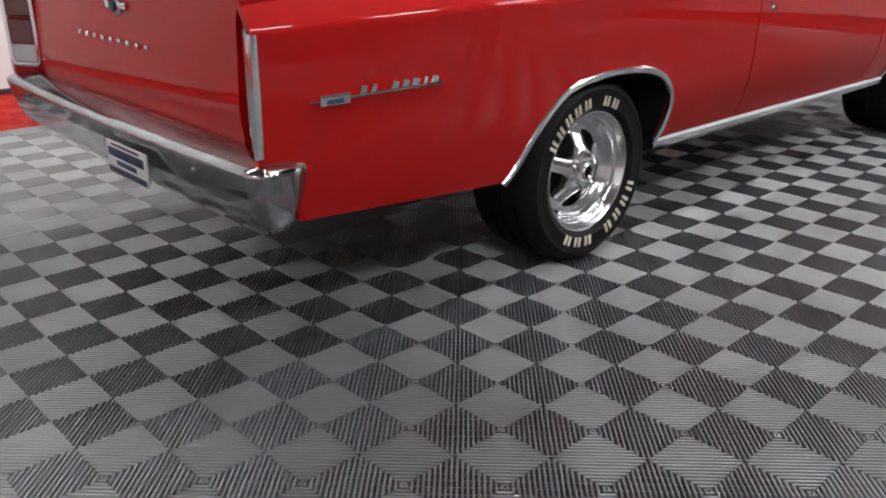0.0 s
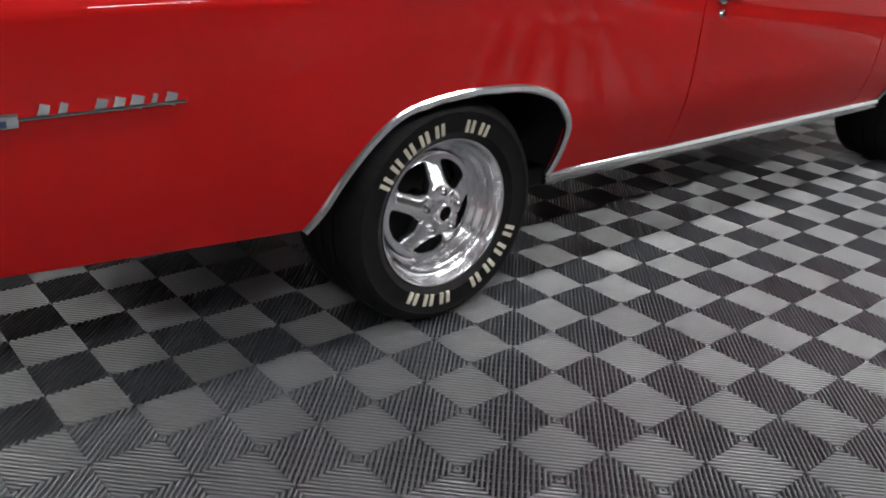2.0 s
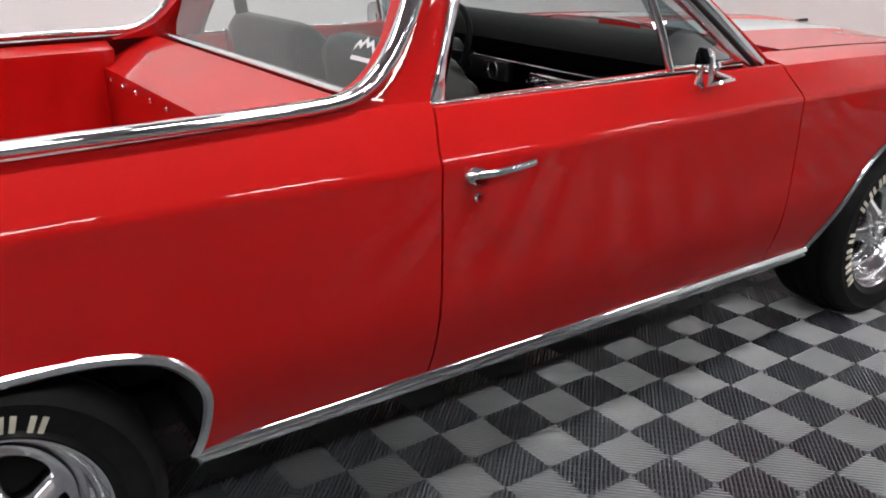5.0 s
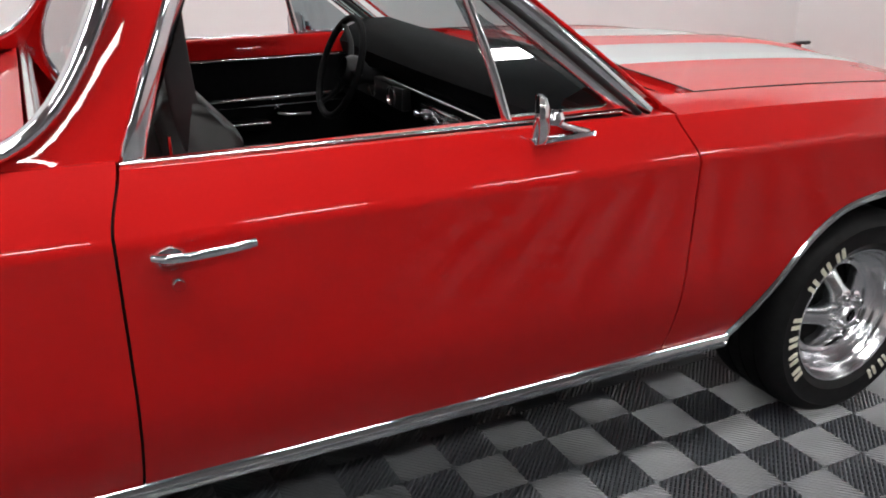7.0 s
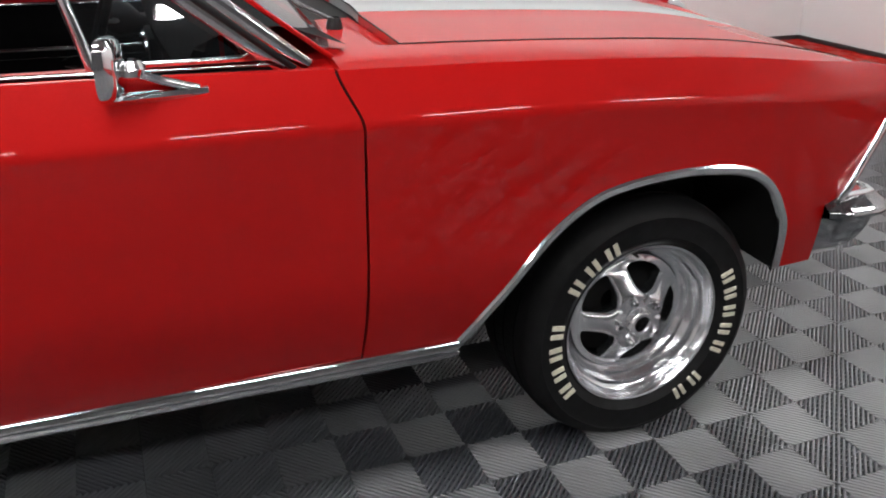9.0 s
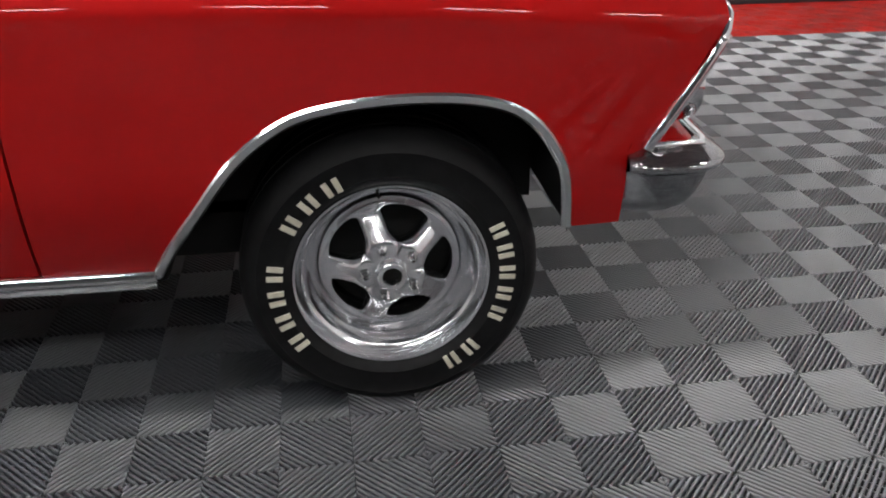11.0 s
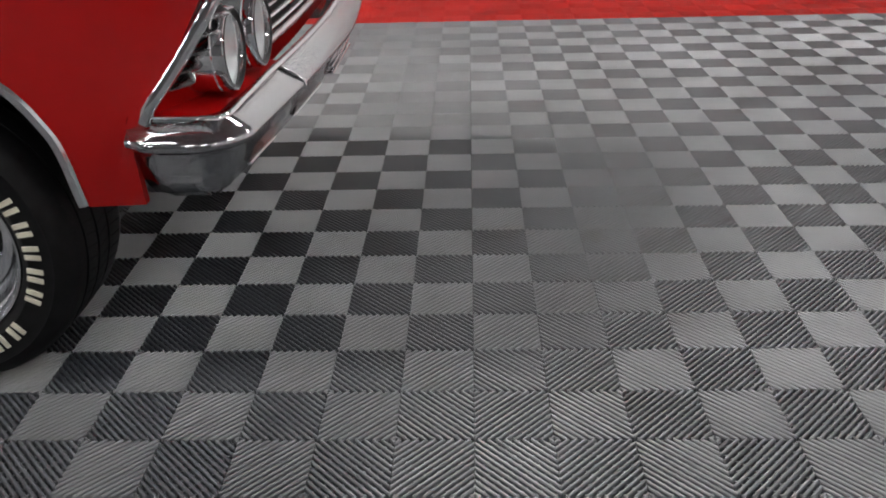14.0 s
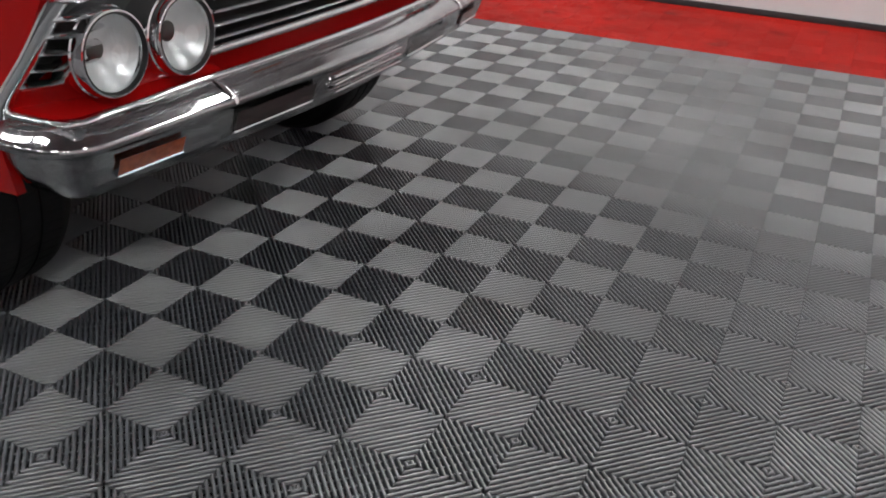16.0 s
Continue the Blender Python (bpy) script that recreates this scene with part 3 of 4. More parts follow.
# wheel housings and underside
for side in (-1, 1):
    for pts in (ARCH_R + [(0.414, 0.36)], ARCH_F[:-1] + [(3.298, 0.44), (3.298, 0.39)]):
        bm = bmesh.new()
        outer = [Vector((x, side * (half_width(x, z) - 0.012), z + 0.004)) for x, z in fine(pts)]
        top = [Vector((p.x, side * 0.50, p.z + 0.02)) for p in outer]
        low = [Vector((p.x, p.y, min(p.z, 0.34))) for p in top]
        lip_in = [Vector((p.x, p.y - side * 0.012, p.z + 0.012)) for p in outer]
        grid(bm, [outer, lip_in, top, low])
        part("wheel_housing", bm, UNDER, car)
bm = bmesh.new()
box(bm, -0.55, 3.1, -0.50, 0.50, 0.22, 0.40, 0.03)
box(bm, -1.15, -0.55, -0.45, 0.45, 0.36, 0.45, 0.03)
box(bm, 0.42, 2.44, -0.72, 0.72, 0.27, 0.345, 0.02)
part("underbody", bm, UNDER, car)
for x in (0.0, WB):
    bm = bmesh.new()
    lathe(bm, [(0.0, -0.68), (0.05, -0.68), (0.05, -0.2), (0.09, -0.1), (0.09, 0.1), (0.05, 0.2), (0.05, 0.68), (0, 0.68)], 16, centre=(x, 0, 0.321))
    part("axle", bm, UNDER, car)


def sheet(name, rows, mat, label="", back=None, smooth=50, parent=None):
    bm = bmesh.new()
    grid(bm, rows)
    if back:
        rim = [e for e in bm.edges if e.is_boundary]
        r = bmesh.ops.extrude_edge_only(bm, edges=rim)
        for v in [g for g in r["geom"] if isinstance(g, bmesh.types.BMVert)]:
            v.co += Vector(back)
    return part(name, bm, mat, parent or car, label, smooth)


# bonnet with silver stripes, cowl and fender tops
def top_z(x, y):
    """Height of the bonnet and fender tops."""
    base = fender_top(x) + 0.012 + 0.030 * (1 - (y / 0.80) ** 2) * ease(3.62, 3.1, x)
    return base + 0.010 * ease(0.42, 0.36, abs(y)) * ease(3.6, 3.3, x) + 0.014 * ease(0.11, 0.07, abs(y)) * ease(2.5, 3.5, x)


HOOD_Y = 0.705
for side in (-1, 1):
    xs = np.linspace(2.20, 3.56, 30)
    sheet("fender_top", [[Vector((x, side * y, fender_top(x) if k == 5 else (top_z(x, y) * (1 - (k / 5) ** 3) + fender_top(x) * (k / 5) ** 3)))
                          for k, y in enumerate(np.linspace(HOOD_Y + 0.003, half_width(x, fender_top(x)), 6))] for x in xs], RED, back=(0, 0, -0.02))
xs = np.linspace(2.36, 3.55, 34)


def hood_strip(name, y0, y1, mat, label, n=8):
    return sheet(name, [[Vector((x + 0.05 * (1 - (y / 0.6) ** 2) * ease(3.0, 3.55, x), y, top_z(x, y))) for y in np.linspace(y0, y1, n)] for x in xs], mat, label, back=(0, 0, -0.025))


# dark beads laid on the surface draw the shade of the bonnet gap
for pts in [[(x, sgn * HOOD_Y, top_z(x, HOOD_Y) + 0.0005) for x in np.linspace(2.36, 3.52, 24)] for sgn in (-1, 1)] + [[(2.358, y, top_z(2.36, y) + 0.0005) for y in np.linspace(-HOOD_Y, HOOD_Y, 16)]]:
    bm = bmesh.new()
    sweep(bm, [Vector(p) for p in pts], round_profile(0.0035, 0.0035, 8))
    part("bonnet_shut_line", bm, DARKGAP, car)
hood_strip("bonnet", -HOOD_Y + 0.002, -0.39, RED, "")
hood_strip("bonnet_stripe", -0.39, -0.11, SILVER, "silver painted bonnet stripe")
hood_strip("bonnet", -0.11, 0.11, RED, "")
hood_strip("bonnet_stripe", 0.11, 0.39, SILVER, "silver painted bonnet stripe")
hood_strip("bonnet", 0.39, HOOD_Y - 0.002, RED, "")
sheet("cowl", [[Vector((x, y, 0.985 + 0.02 * (1 - (y / 0.75) ** 2) - 0.004)) for y in np.linspace(-0.80, 0.80, 20)] for x in np.linspace(2.05, 2.357, 8)], RED, back=(0, 0, -0.02))
sheet("bonnet_gap", [[Vector((x, y, top_z(max(2.3, x), y) - 0.03)) for y in np.linspace(-0.66, 0.66, 12)] for x in np.linspace(2.25, 3.5, 12)], DARKGAP)



def tube(name, pts, w, h, mat, label="", parent=None, step=0.03, power=2.0, n=12, side=Vector((0, 0, 1)), smooth=50):
    bm = bmesh.new()
    sweep(bm, smooth_line(pts, step), round_profile(w, h, n, power), side=side)
    return part(name, bm, mat, parent or car, label, smooth)


def bumper_path(x_mid, bow, y_end, radius, x_end):
    """Right half end, round corner, front and the other end; x grows outward from the car."""
    half = []
    for x in np.linspace(x_end, x_mid - bow - radius, 7):
        half.append((Vector((x, -y_end + 0.026 * (1 - ease(0.0, 0.045, x - x_end)), 0)), Vector((0, -1, 0))))
    cx, cy = x_mid - bow - radius, -y_end + radius
    for a in np.linspace(0, 80, 9)[1:]:
        c, s = math.cos(radians(a)), math.sin(radians(a))
        half.append((Vector((cx + radius * s, cy - radius * c, 0)), Vector((s, -c, 0))))
    y0 = cy - radius * math.cos(radians(80)) + 0.02
    for y in np.linspace(y0, 0, 16):
        k = y / y0
        half.append((Vector((x_mid - bow * abs(k) ** 1.5, y, 0)), Vector((1, -0.18 * abs(k) ** 1.2, 0)).normalized()))
    return half + [(Vector((p.x, -p.y, 0)), Vector((o.x, -o.y, 0))) for p, o in half[-2::-1]]


def bumper(name, path, sgn, prof, label, holes=()):
    """prof: (out, z) pairs, top to bottom."""
    bm = bmesh.new()
    rows = [[Vector((sgn * (p.x + o.x * u), p.y + o.y * u, z)) for u, z in prof] for p, o in path]
    vs = grid(bm, rows)
    bm.faces.new(vs[0])
    bm.faces.new(vs[-1])
    bmesh.ops.solidify(bm, geom=list(bm.faces), thickness=0.004 * sgn)
    return part(name, bm, CHROME, car, label, 40)


FPROF = [(-0.06, 0.578), (-0.044, 0.589), (-0.036, 0.591), (-0.027, 0.588), (0.018, 0.562), (0.0245, 0.556), (0.026, 0.549), (0.024, 0.544), (0.018, 0.540), (0.006, 0.537), (0.0, 0.531), (-0.006, 0.522), (-0.012, 0.500), (-0.024, 0.470), (-0.046, 0.440), (-0.085, 0.414)]
front_bumper = bumper("front_bumper", bumper_path(3.674, 0.062, 0.890, 0.085, 3.408), 1, FPROF, "chrome front bumper with bright upper ledge")
RPROF = [(-0.085, 0.600), (-0.075, 0.602), (-0.010, 0.579), (0.004, 0.574), (0.010, 0.568), (0.012, 0.559), (0.008, 0.545), (0.002, 0.52), (-0.010, 0.47), (-0.030, 0.425), (-0.060, 0.398)]
rear_bumper = bumper("rear_bumper", bumper_path(1.318, 0.02, 0.893, 0.05, 1.155), -1, RPROF, "chrome rear bumper reflecting the checkered tiles")


def bar_box(name, x0, x1, y0, y1, z0, z1, mat, label="", bevel=0.003, parent=None):
    bm = bmesh.new()
    box(bm, x0, x1, y0, y1, z0, z1, bevel)
    return part(name, bm, mat, parent or car, label)


# lamps and slots in the front bumper
def bumper_x(y, z):
    k = abs(y) / 0.82
    out = lerp_list([(0.414, -0.085), (0.44, -0.046), (0.47, -0.024), (0.50, -0.012), (0.522, -0.006), (0.54, 0.01)], z)
    return 3.674 - 0.062 * k ** 1.5 + out


def slot(name, y0, y1, z0, z1, mat, label, frame=True):
    """A sunken lens or opening in the face of the bumper, framed in bright metal."""
    bm = bmesh.new()
    grid(bm, [[Vector((bumper_x(y, z) + 0.005, y, z)) for z in np.linspace(z0, z1, 4)] for y in np.linspace(y0, y1, 6)])
    ob = part(name, bm, mat, front_bumper, label)
    if frame:
        ring = [Vector((bumper_x(y, z) + 0.004, y, z)) for y, z in [(y0, z0), (y1, z0)]]
        bm = bmesh.new()
        sweep(bm, smooth_line(ring, 0.03), round_profile(0.007, 0.010, 8))
        part("slot_lip", bm, CHROME, front_bumper)
    return ob


for sgn in (-1, 1):
    a, b = sorted((sgn * 0.778, sgn * 0.625))
    slot("signal_lamp", a, b, 0.470, 0.506, AMBER, "amber turn signal lens in the bumper")
    a, b = sorted((sgn * 0.485, sgn * 0.228))
    slot("bumper_slot", a, b, 0.468, 0.515, SMOKED, "dark cooling slot in the bumper")
    bm = bmesh.new()
    sweep(bm, smooth_line([(3.604, sgn * 0.517, 0.586), (3.616, sgn * 0.517, 0.590), (3.640, sgn * 0.517, 0.577), (3.666, sgn * 0.517, 0.559), (3.669, sgn * 0.517, 0.548)], 0.008), round_profile(0.007, 0.017, 10), side=Vector((1, 0, 1)).normalized(), taper=lambda t: 0.6 + 1.6 * t * (1 - t))
    part("bumper_joint", bm, CHROME, front_bumper, "rounded chrome joint in the ledge")
for k in range(3):
    bar_box("plate_mount_rib", 3.640, 3.668, -0.16, 0.16, 0.470 + 0.018 * k, 0.478 + 0.018 * k, CHROME, bevel=0.003, parent=front_bumper)


# ---- front end ----
def front_x(y, z):
    """Plane of the nose: leans back towards its foot and bows over its width."""
    k = abs(y) / 0.87
    return 3.625 - 0.045 * k ** 2 + (z - 0.80) * 0.20 - 0.075 * ease(0.66, 0.88, abs(y)) * (1 - ease(0.60, 0.74, z))


def face_sheet(name, y0, y1, z0, z1, mat, dx, label="", n=14, m=6, parent=None):
    return sheet(name, [[Vector((front_x(y, z) + dx, y, z)) for z in np.linspace(z0, z1, m)] for y in np.linspace(y0, y1, n)], mat, label, back=(-0.02, 0, 0), parent=parent)


face_sheet("grille_back", -0.82, 0.82, 0.60, 0.855, BLACK, -0.075)
face_sheet("lower_valance", -0.86, 0.86, 0.560, 0.628, RED, -0.012)


def strip_x(y):
    """Front edge of the shelf under the lamps."""
    k = abs(y)
    return 3.634 - 0.050 * min(1, k / 0.78) ** 1.6


tube("valance_strip", [(3.462, -0.868, 0.590), (3.53, -0.857, 0.586), (3.572, -0.848, 0.584)] + [(strip_x(y), y, 0.592 - 0.008 * ease(0.55, 0.80, abs(y))) for y in np.linspace(-0.82, 0.82, 25)] + [(3.572, 0.848, 0.584), (3.53, 0.857, 0.586), (3.462, 0.868, 0.590)], 0.014, 0.018, CHROME, "chrome strip under the lamps")
for sgn in (-1, 1):
    sheet("lamp_shelf", [[Vector((a, sgn * y, 0.585)), Vector(((a + b) / 2, sgn * y, 0.590)), Vector((b, sgn * y, 0.600)), Vector((b - 0.004, sgn * y, 0.640))]
                         for y, a, b in [(y, strip_x(y) if y < 0.83 else lerp_list([(0.83, strip_x(0.83)), (0.845, 3.574), (0.857, 3.53), (0.868, 3.465)], y), front_x(y, 0.62) - 0.014 - 0.025 * ease(0.70, 0.866, y)) for y in np.linspace(0.46, 0.866, 22)]], RED)
sheet("gravel_pan", [[Vector((3.60 - 0.05 * (abs(y) / 0.86) ** 2 - 0.03 * j, y, 0.565 - 0.04 * j)) for j in range(3)] for y in np.linspace(-0.84, 0.84, 16)], BLACK)
# top lip of the bonnet and bezel frames
tube("bonnet_lip", [(front_x(y, 0.862) + 0.018, y, 0.858) for y in np.linspace(-0.60, 0.60, 21)], 0.022, 0.03, CHROME, "chrome bonnet lip moulding", power=3)
for sgn in (-1, 1):
    # outer bezel: down the fender's leading edge, in under the lamps
    pts = [(front_x(0.60, 0.855) + 0.02, sgn * 0.60, 0.855), (front_x(0.74, 0.85) + 0.01, sgn * 0.74, 0.850), (3.608, sgn * 0.805, 0.832), (3.582, sgn * 0.838, 0.780), (3.520, sgn * 0.856, 0.690), (3.458, sgn * 0.872, 0.612), (3.446, sgn * 0.868, 0.586)]
    tube("lamp_bezel", pts, 0.030, 0.024, CHROME, "chrome bezel along the fender edge", power=3.5, side=lambda i, p, t: Vector((0, 1, 0)))
    sheet("bezel_back", [[Vector((lerp_list([(0.60, 3.455), (0.69, 3.520), (0.775, 3.578), (0.83, 3.60)], z) - 0.022, sgn * (0.858 - 0.10 * (z - 0.61)), z)), Vector((front_x(0.76, z) - 0.055, sgn * 0.76, z)), Vector((front_x(0.74, z) - 0.070, sgn * 0.66, z))] for z in np.linspace(0.615, 0.835, 8)], BLACK, "black recess behind the fins")
    # fins in the wedge beside the outer lamp
    for k in range(6):
        z = 0.640 + 0.031 * k
        xo = lerp_list([(0.60, 3.455), (0.69, 3.520), (0.775, 3.578), (0.83, 3.60)], z)
        tube("bezel_fin", [(xo - 0.006, sgn * (0.862 - 0.10 * (z - 0.61)), z), (xo + 0.020, sgn * 0.81, z - 0.002), (front_x(0.74, z) - 0.03, sgn * 0.73, z - 0.004)], 0.011, 0.036, BRIGHT, "thin chrome fin", n=8)
    for yl, zl, fore in ((0.727, 0.682, 0.012), (0.561, 0.684, 0.008)):
        y = sgn * yl
        xz = front_x(yl, zl) - 0.010 + fore
        bm = bmesh.new()
        lathe(bm, [(0.078, -0.12), (0.081, -0.06), (0.0825, -0.015), (0.083, -0.004), (0.0800, -0.002), (0.0805, 0.012), (0.077, 0.019), (0.072, 0.020), (0.0685, 0.014), (0.068, 0.0)], 48, axis="x", centre=(xz, y, zl))
        hl = part("headlamp", bm, CHROME, car, "round headlamp in a chrome ring")
        bm = bmesh.new()
        lathe(bm, [(0.0, -0.035), (0.02, -0.033), (0.042, -0.022), (0.060, -0.006), (0.0685, 0.004)], 40, axis="x", centre=(xz, y, zl))
        part("reflector", bm, REFLECTOR, hl, "silvered reflector bowl")
        bm = bmesh.new()
        lathe(bm, [(0.0, 0.029), (0.02, 0.0278), (0.042, 0.0245), (0.058, 0.018), (0.0695, 0.011)], 40, axis="x", centre=(xz, y, zl))
        # thin black ring set between the lens and the chrome
        dark_ring = bmesh.new()
        lathe(dark_ring, [(0.0680, 0.0125), (0.0690, 0.0165), (0.0715, 0.0212), (0.0735, 0.0205)], 48, axis="x", centre=(xz, y, zl))
        part("dark_ring", dark_ring, BLACK, hl, "thin black ring between lens and chrome")
        lens = part("lens", bm, LENS, hl, "fluted clear lens")
        lens.visible_shadow = False
# grille bars
for k in range(7):
    z = 0.652 + 0.0285 * k
    tube("grille_bar", [(front_x(y, z) - 0.008, y, z) for y in np.linspace(-0.475, 0.475, 21)], 0.011, 0.024, BRIGHT, "thin bright grille bar", n=8)
tube("grille_frame", [(front_x(y, 0.632) + 0.004, y, 0.632) for y in np.linspace(-0.49, 0.49, 21)], 0.018, 0.022, BRIGHT, "bright lower grille moulding", power=3)
for y in (-0.16, 0.16):
    tube("grille_rib", [(front_x(y, z) - 0.026, y, z) for z in np.linspace(0.64, 0.84, 8)], 0.008, 0.008, BLACK, side=Vector((0, 1, 0)))
bm = bmesh.new()
box(bm, -0.008, 0.008, -0.045, 0.045, -0.02, 0.02, 0.006)
for v in bm.verts:
    v.co += Vector((front_x(0, 0.74) + 0.0, -0.19, 0.765))
part("grille_badge", bm, AMBER, car, "small gilt grille badge")
# ornament at the tip of the bonnet's ridge
bm = bmesh.new()
sweep(bm, smooth_line([(3.24, 0, 0.950), (3.36, 0, 0.952), (3.46, 0, 0.950), (3.51, 0, 0.944)], 0.02), round_profile(0.036, 0.020, 10, 3), side=Vector((0, 0, 1)), taper=lambda t: 0.25 + 0.75 * t)
orn = part("bonnet_ornament", bm, RED, car, "red bonnet ridge with a chrome and black tip")
bm = bmesh.new()
sweep(bm, smooth_line([(3.490, 0, 0.944), (3.52, 0, 0.940), (3.548, 0, 0.930), (3.558, 0, 0.916)], 0.008), round_profile(0.036, 0.026, 12, 3), side=Vector((0, 0, 1)), taper=lambda t: 1.05 - 0.35 * t)
part("ornament_tip", bm, CHROME, orn, "chrome tip")
bm = bmesh.new()
box(bm, 3.47, 3.545, -0.010, 0.010, 0.955, 0.969, 0.005)
part("ornament_inset", bm, BLACK, orn, "black inset")

# ---- tail ----
def tail_x(z):
    return -1.215 + 0.02 * (z - 0.6) / 0.4


sheet("tailgate", [[Vector((tail_x(z) - 0.006 * (1 - (y / 0.7) ** 2) - 0.012 * ease(0.60, 0.68, z) + 0.012 * ease(0.90, 0.985, z), y, z)) for y in np.linspace(-0.70, 0.70, 20)] for z in np.linspace(0.585, 0.992, 14)], RED, back=(0.03, 0, 0))
tube("tailgate_cap", [(tail_x(1.0) + 0.01, y, 0.998) for y in np.linspace(-0.70, 0.70, 9)], 0.02, 0.05, BRIGHT, "bright metal cap on the tailgate", power=3)
for sgn in (-1, 1):
    # hollowed fin that carries the lamp, its face turned inward
    def fin(t, z):
        """A place on the slanted face, t from its outer edge to the tailgate."""
        ho = half_width(-1.30, z) - 0.004
        return Vector((-1.273 + 0.068 * t, sgn * (ho + (0.735 - ho) * t), z))
    bm = bmesh.new()
    grid(bm, [[fin(t, z) for t in np.linspace(0, 1, 6)] + [Vector((-1.19, sgn * 0.705, z))] for z in np.linspace(0.575, 0.985, 14)])
    part("tail_fin", bm, RED, car, "", 50)
    out = Vector((-0.75, -0.66 * sgn, 0)).normalized()
    bm = bmesh.new()
    loop = [fin(t, z) + out * 0.004 for t, z in ((0.12, 0.620), (0.82, 0.620), (0.90, 0.636), (0.92, 0.75), (0.90, 0.874), (0.82, 0.890), (0.12, 0.890), (0.05, 0.874), (0.04, 0.75), (0.05, 0.636))]
    sweep(bm, smooth_line(loop, 0.02, closed=True), round_profile(0.016, 0.018, 10, 3), side=out, closed=True)
    bez = part("tail_lamp", bm, CHROME, car, "upright tail lamp in a chrome frame")
    for z0, z1, mat in ((0.626, 0.690, LENSWHITE), (0.694, 0.785, TAILRED), (0.789, 0.884, TAILRED)):
        bm = bmesh.new()
        rows = [[fin(t, z) + out * (0.010 if 0.1 < t < 0.85 and z0 < z < z1 else 0.001) for t in (0.05, 0.12, 0.5, 0.82, 0.91)] for z in (z0, z0 + 0.006, z1 - 0.006, z1)]
        grid(bm, rows)
        part("lens", bm, mat, bez)
    # upright bright edge of the quarter
    tube("tail_edge_trim", [(-1.270, sgn * (half_width(-1.30, z) - 0.003), z) for z in np.linspace(0.60, 0.885, 9)], 0.018, 0.022, CHROME, "chrome edge of the tail fin", power=3, side=Vector((0, 1, 0)))
sheet("rear_valance", [[Vector((-1.215 + 0.03 * j, y, 0.585 - 0.08 * j)) for j in range(3)] for y in np.linspace(-0.86, 0.86, 12)], RED)
bar_box("bumper_filler", -1.30, -1.20, -0.84, 0.84, 0.50, 0.57, BLACK)
# badge, bar marks and plate
bm = bmesh.new()
lathe(bm, [(0.0, -0.012), (0.030, -0.012), (0.042, -0.007), (0.047, 0.004)], 32, axis="x", centre=(tail_x(0.885) - 0.02, -0.03, 0.885))
for v in bm.verts:
    v.co.z = 0.885 + (v.co.z - 0.885) * 0.62
badge = part("tailgate_badge", bm, CHROME, car, "oval chrome tailgate badge with a dark centre")
for a in (-1, 1):
    bm = bmesh.new()
    box(bm, -0.005, 0.005, -0.075, 0.075, -0.006, 0.006, 0.002)
    bmesh.ops.rotate(bm, verts=bm.verts, matrix=Matrix.Rotation(radians(4 * a), 3, "X"))
    bmesh.ops.translate(bm, verts=bm.verts, vec=(tail_x(0.885) - 0.024, -0.03, 0.886))
    part("badge_bar", bm, CHROME, badge)
bm = bmesh.new()
box(bm, -0.004, 0.004, -0.021, 0.021, -0.013, 0.013, 0.004)
bmesh.ops.translate(bm, verts=bm.verts, vec=(tail_x(0.885) - 0.034, -0.03, 0.885))
part("badge_centre", bm, INK, badge)
for k in range(9):
    bm = bmesh.new()
    box(bm, -0.003, 0.003, -0.010, 0.010, -0.0085, 0.0085, 0.003)
    bmesh.ops.translate(bm, verts=bm.verts, vec=(tail_x(0.78) - 0.021, 0.03 + 0.245 - 0.061 * k, 0.782))
    part("tailgate_mark", bm, CHROME, car)
plate = bar_box("number_plate", -1.336, -1.330, -0.368, -0.102, 0.422, 0.522, PLATE, "white dealer plate with dark bars", 0.002, parent=rear_bumper)
for y0, y1, z0, z1 in ((-0.352, -0.118, 0.478, 0.504), (-0.300, -0.170, 0.456, 0.470), (-0.360, -0.110, 0.428, 0.446), (-0.325, -0.145, 0.511, 0.518)):
    bar_box("plate_bar", -1.3385, -1.3355, y0, y1, z0, z1, INK, bevel=0.001, parent=rear_bumper)
for y in (-0.62, -0.28, 0.28, 0.62):
    bm = bmesh.new()
    lathe(bm, [(0.0, -0.006), (0.005, -0.005), (0.007, 0.0), (0.007, 0.01)], 16, axis="x", centre=(-1.322, y, 0.535))
    part("bumper_bolt", bm, CHROME, rear_bumper)

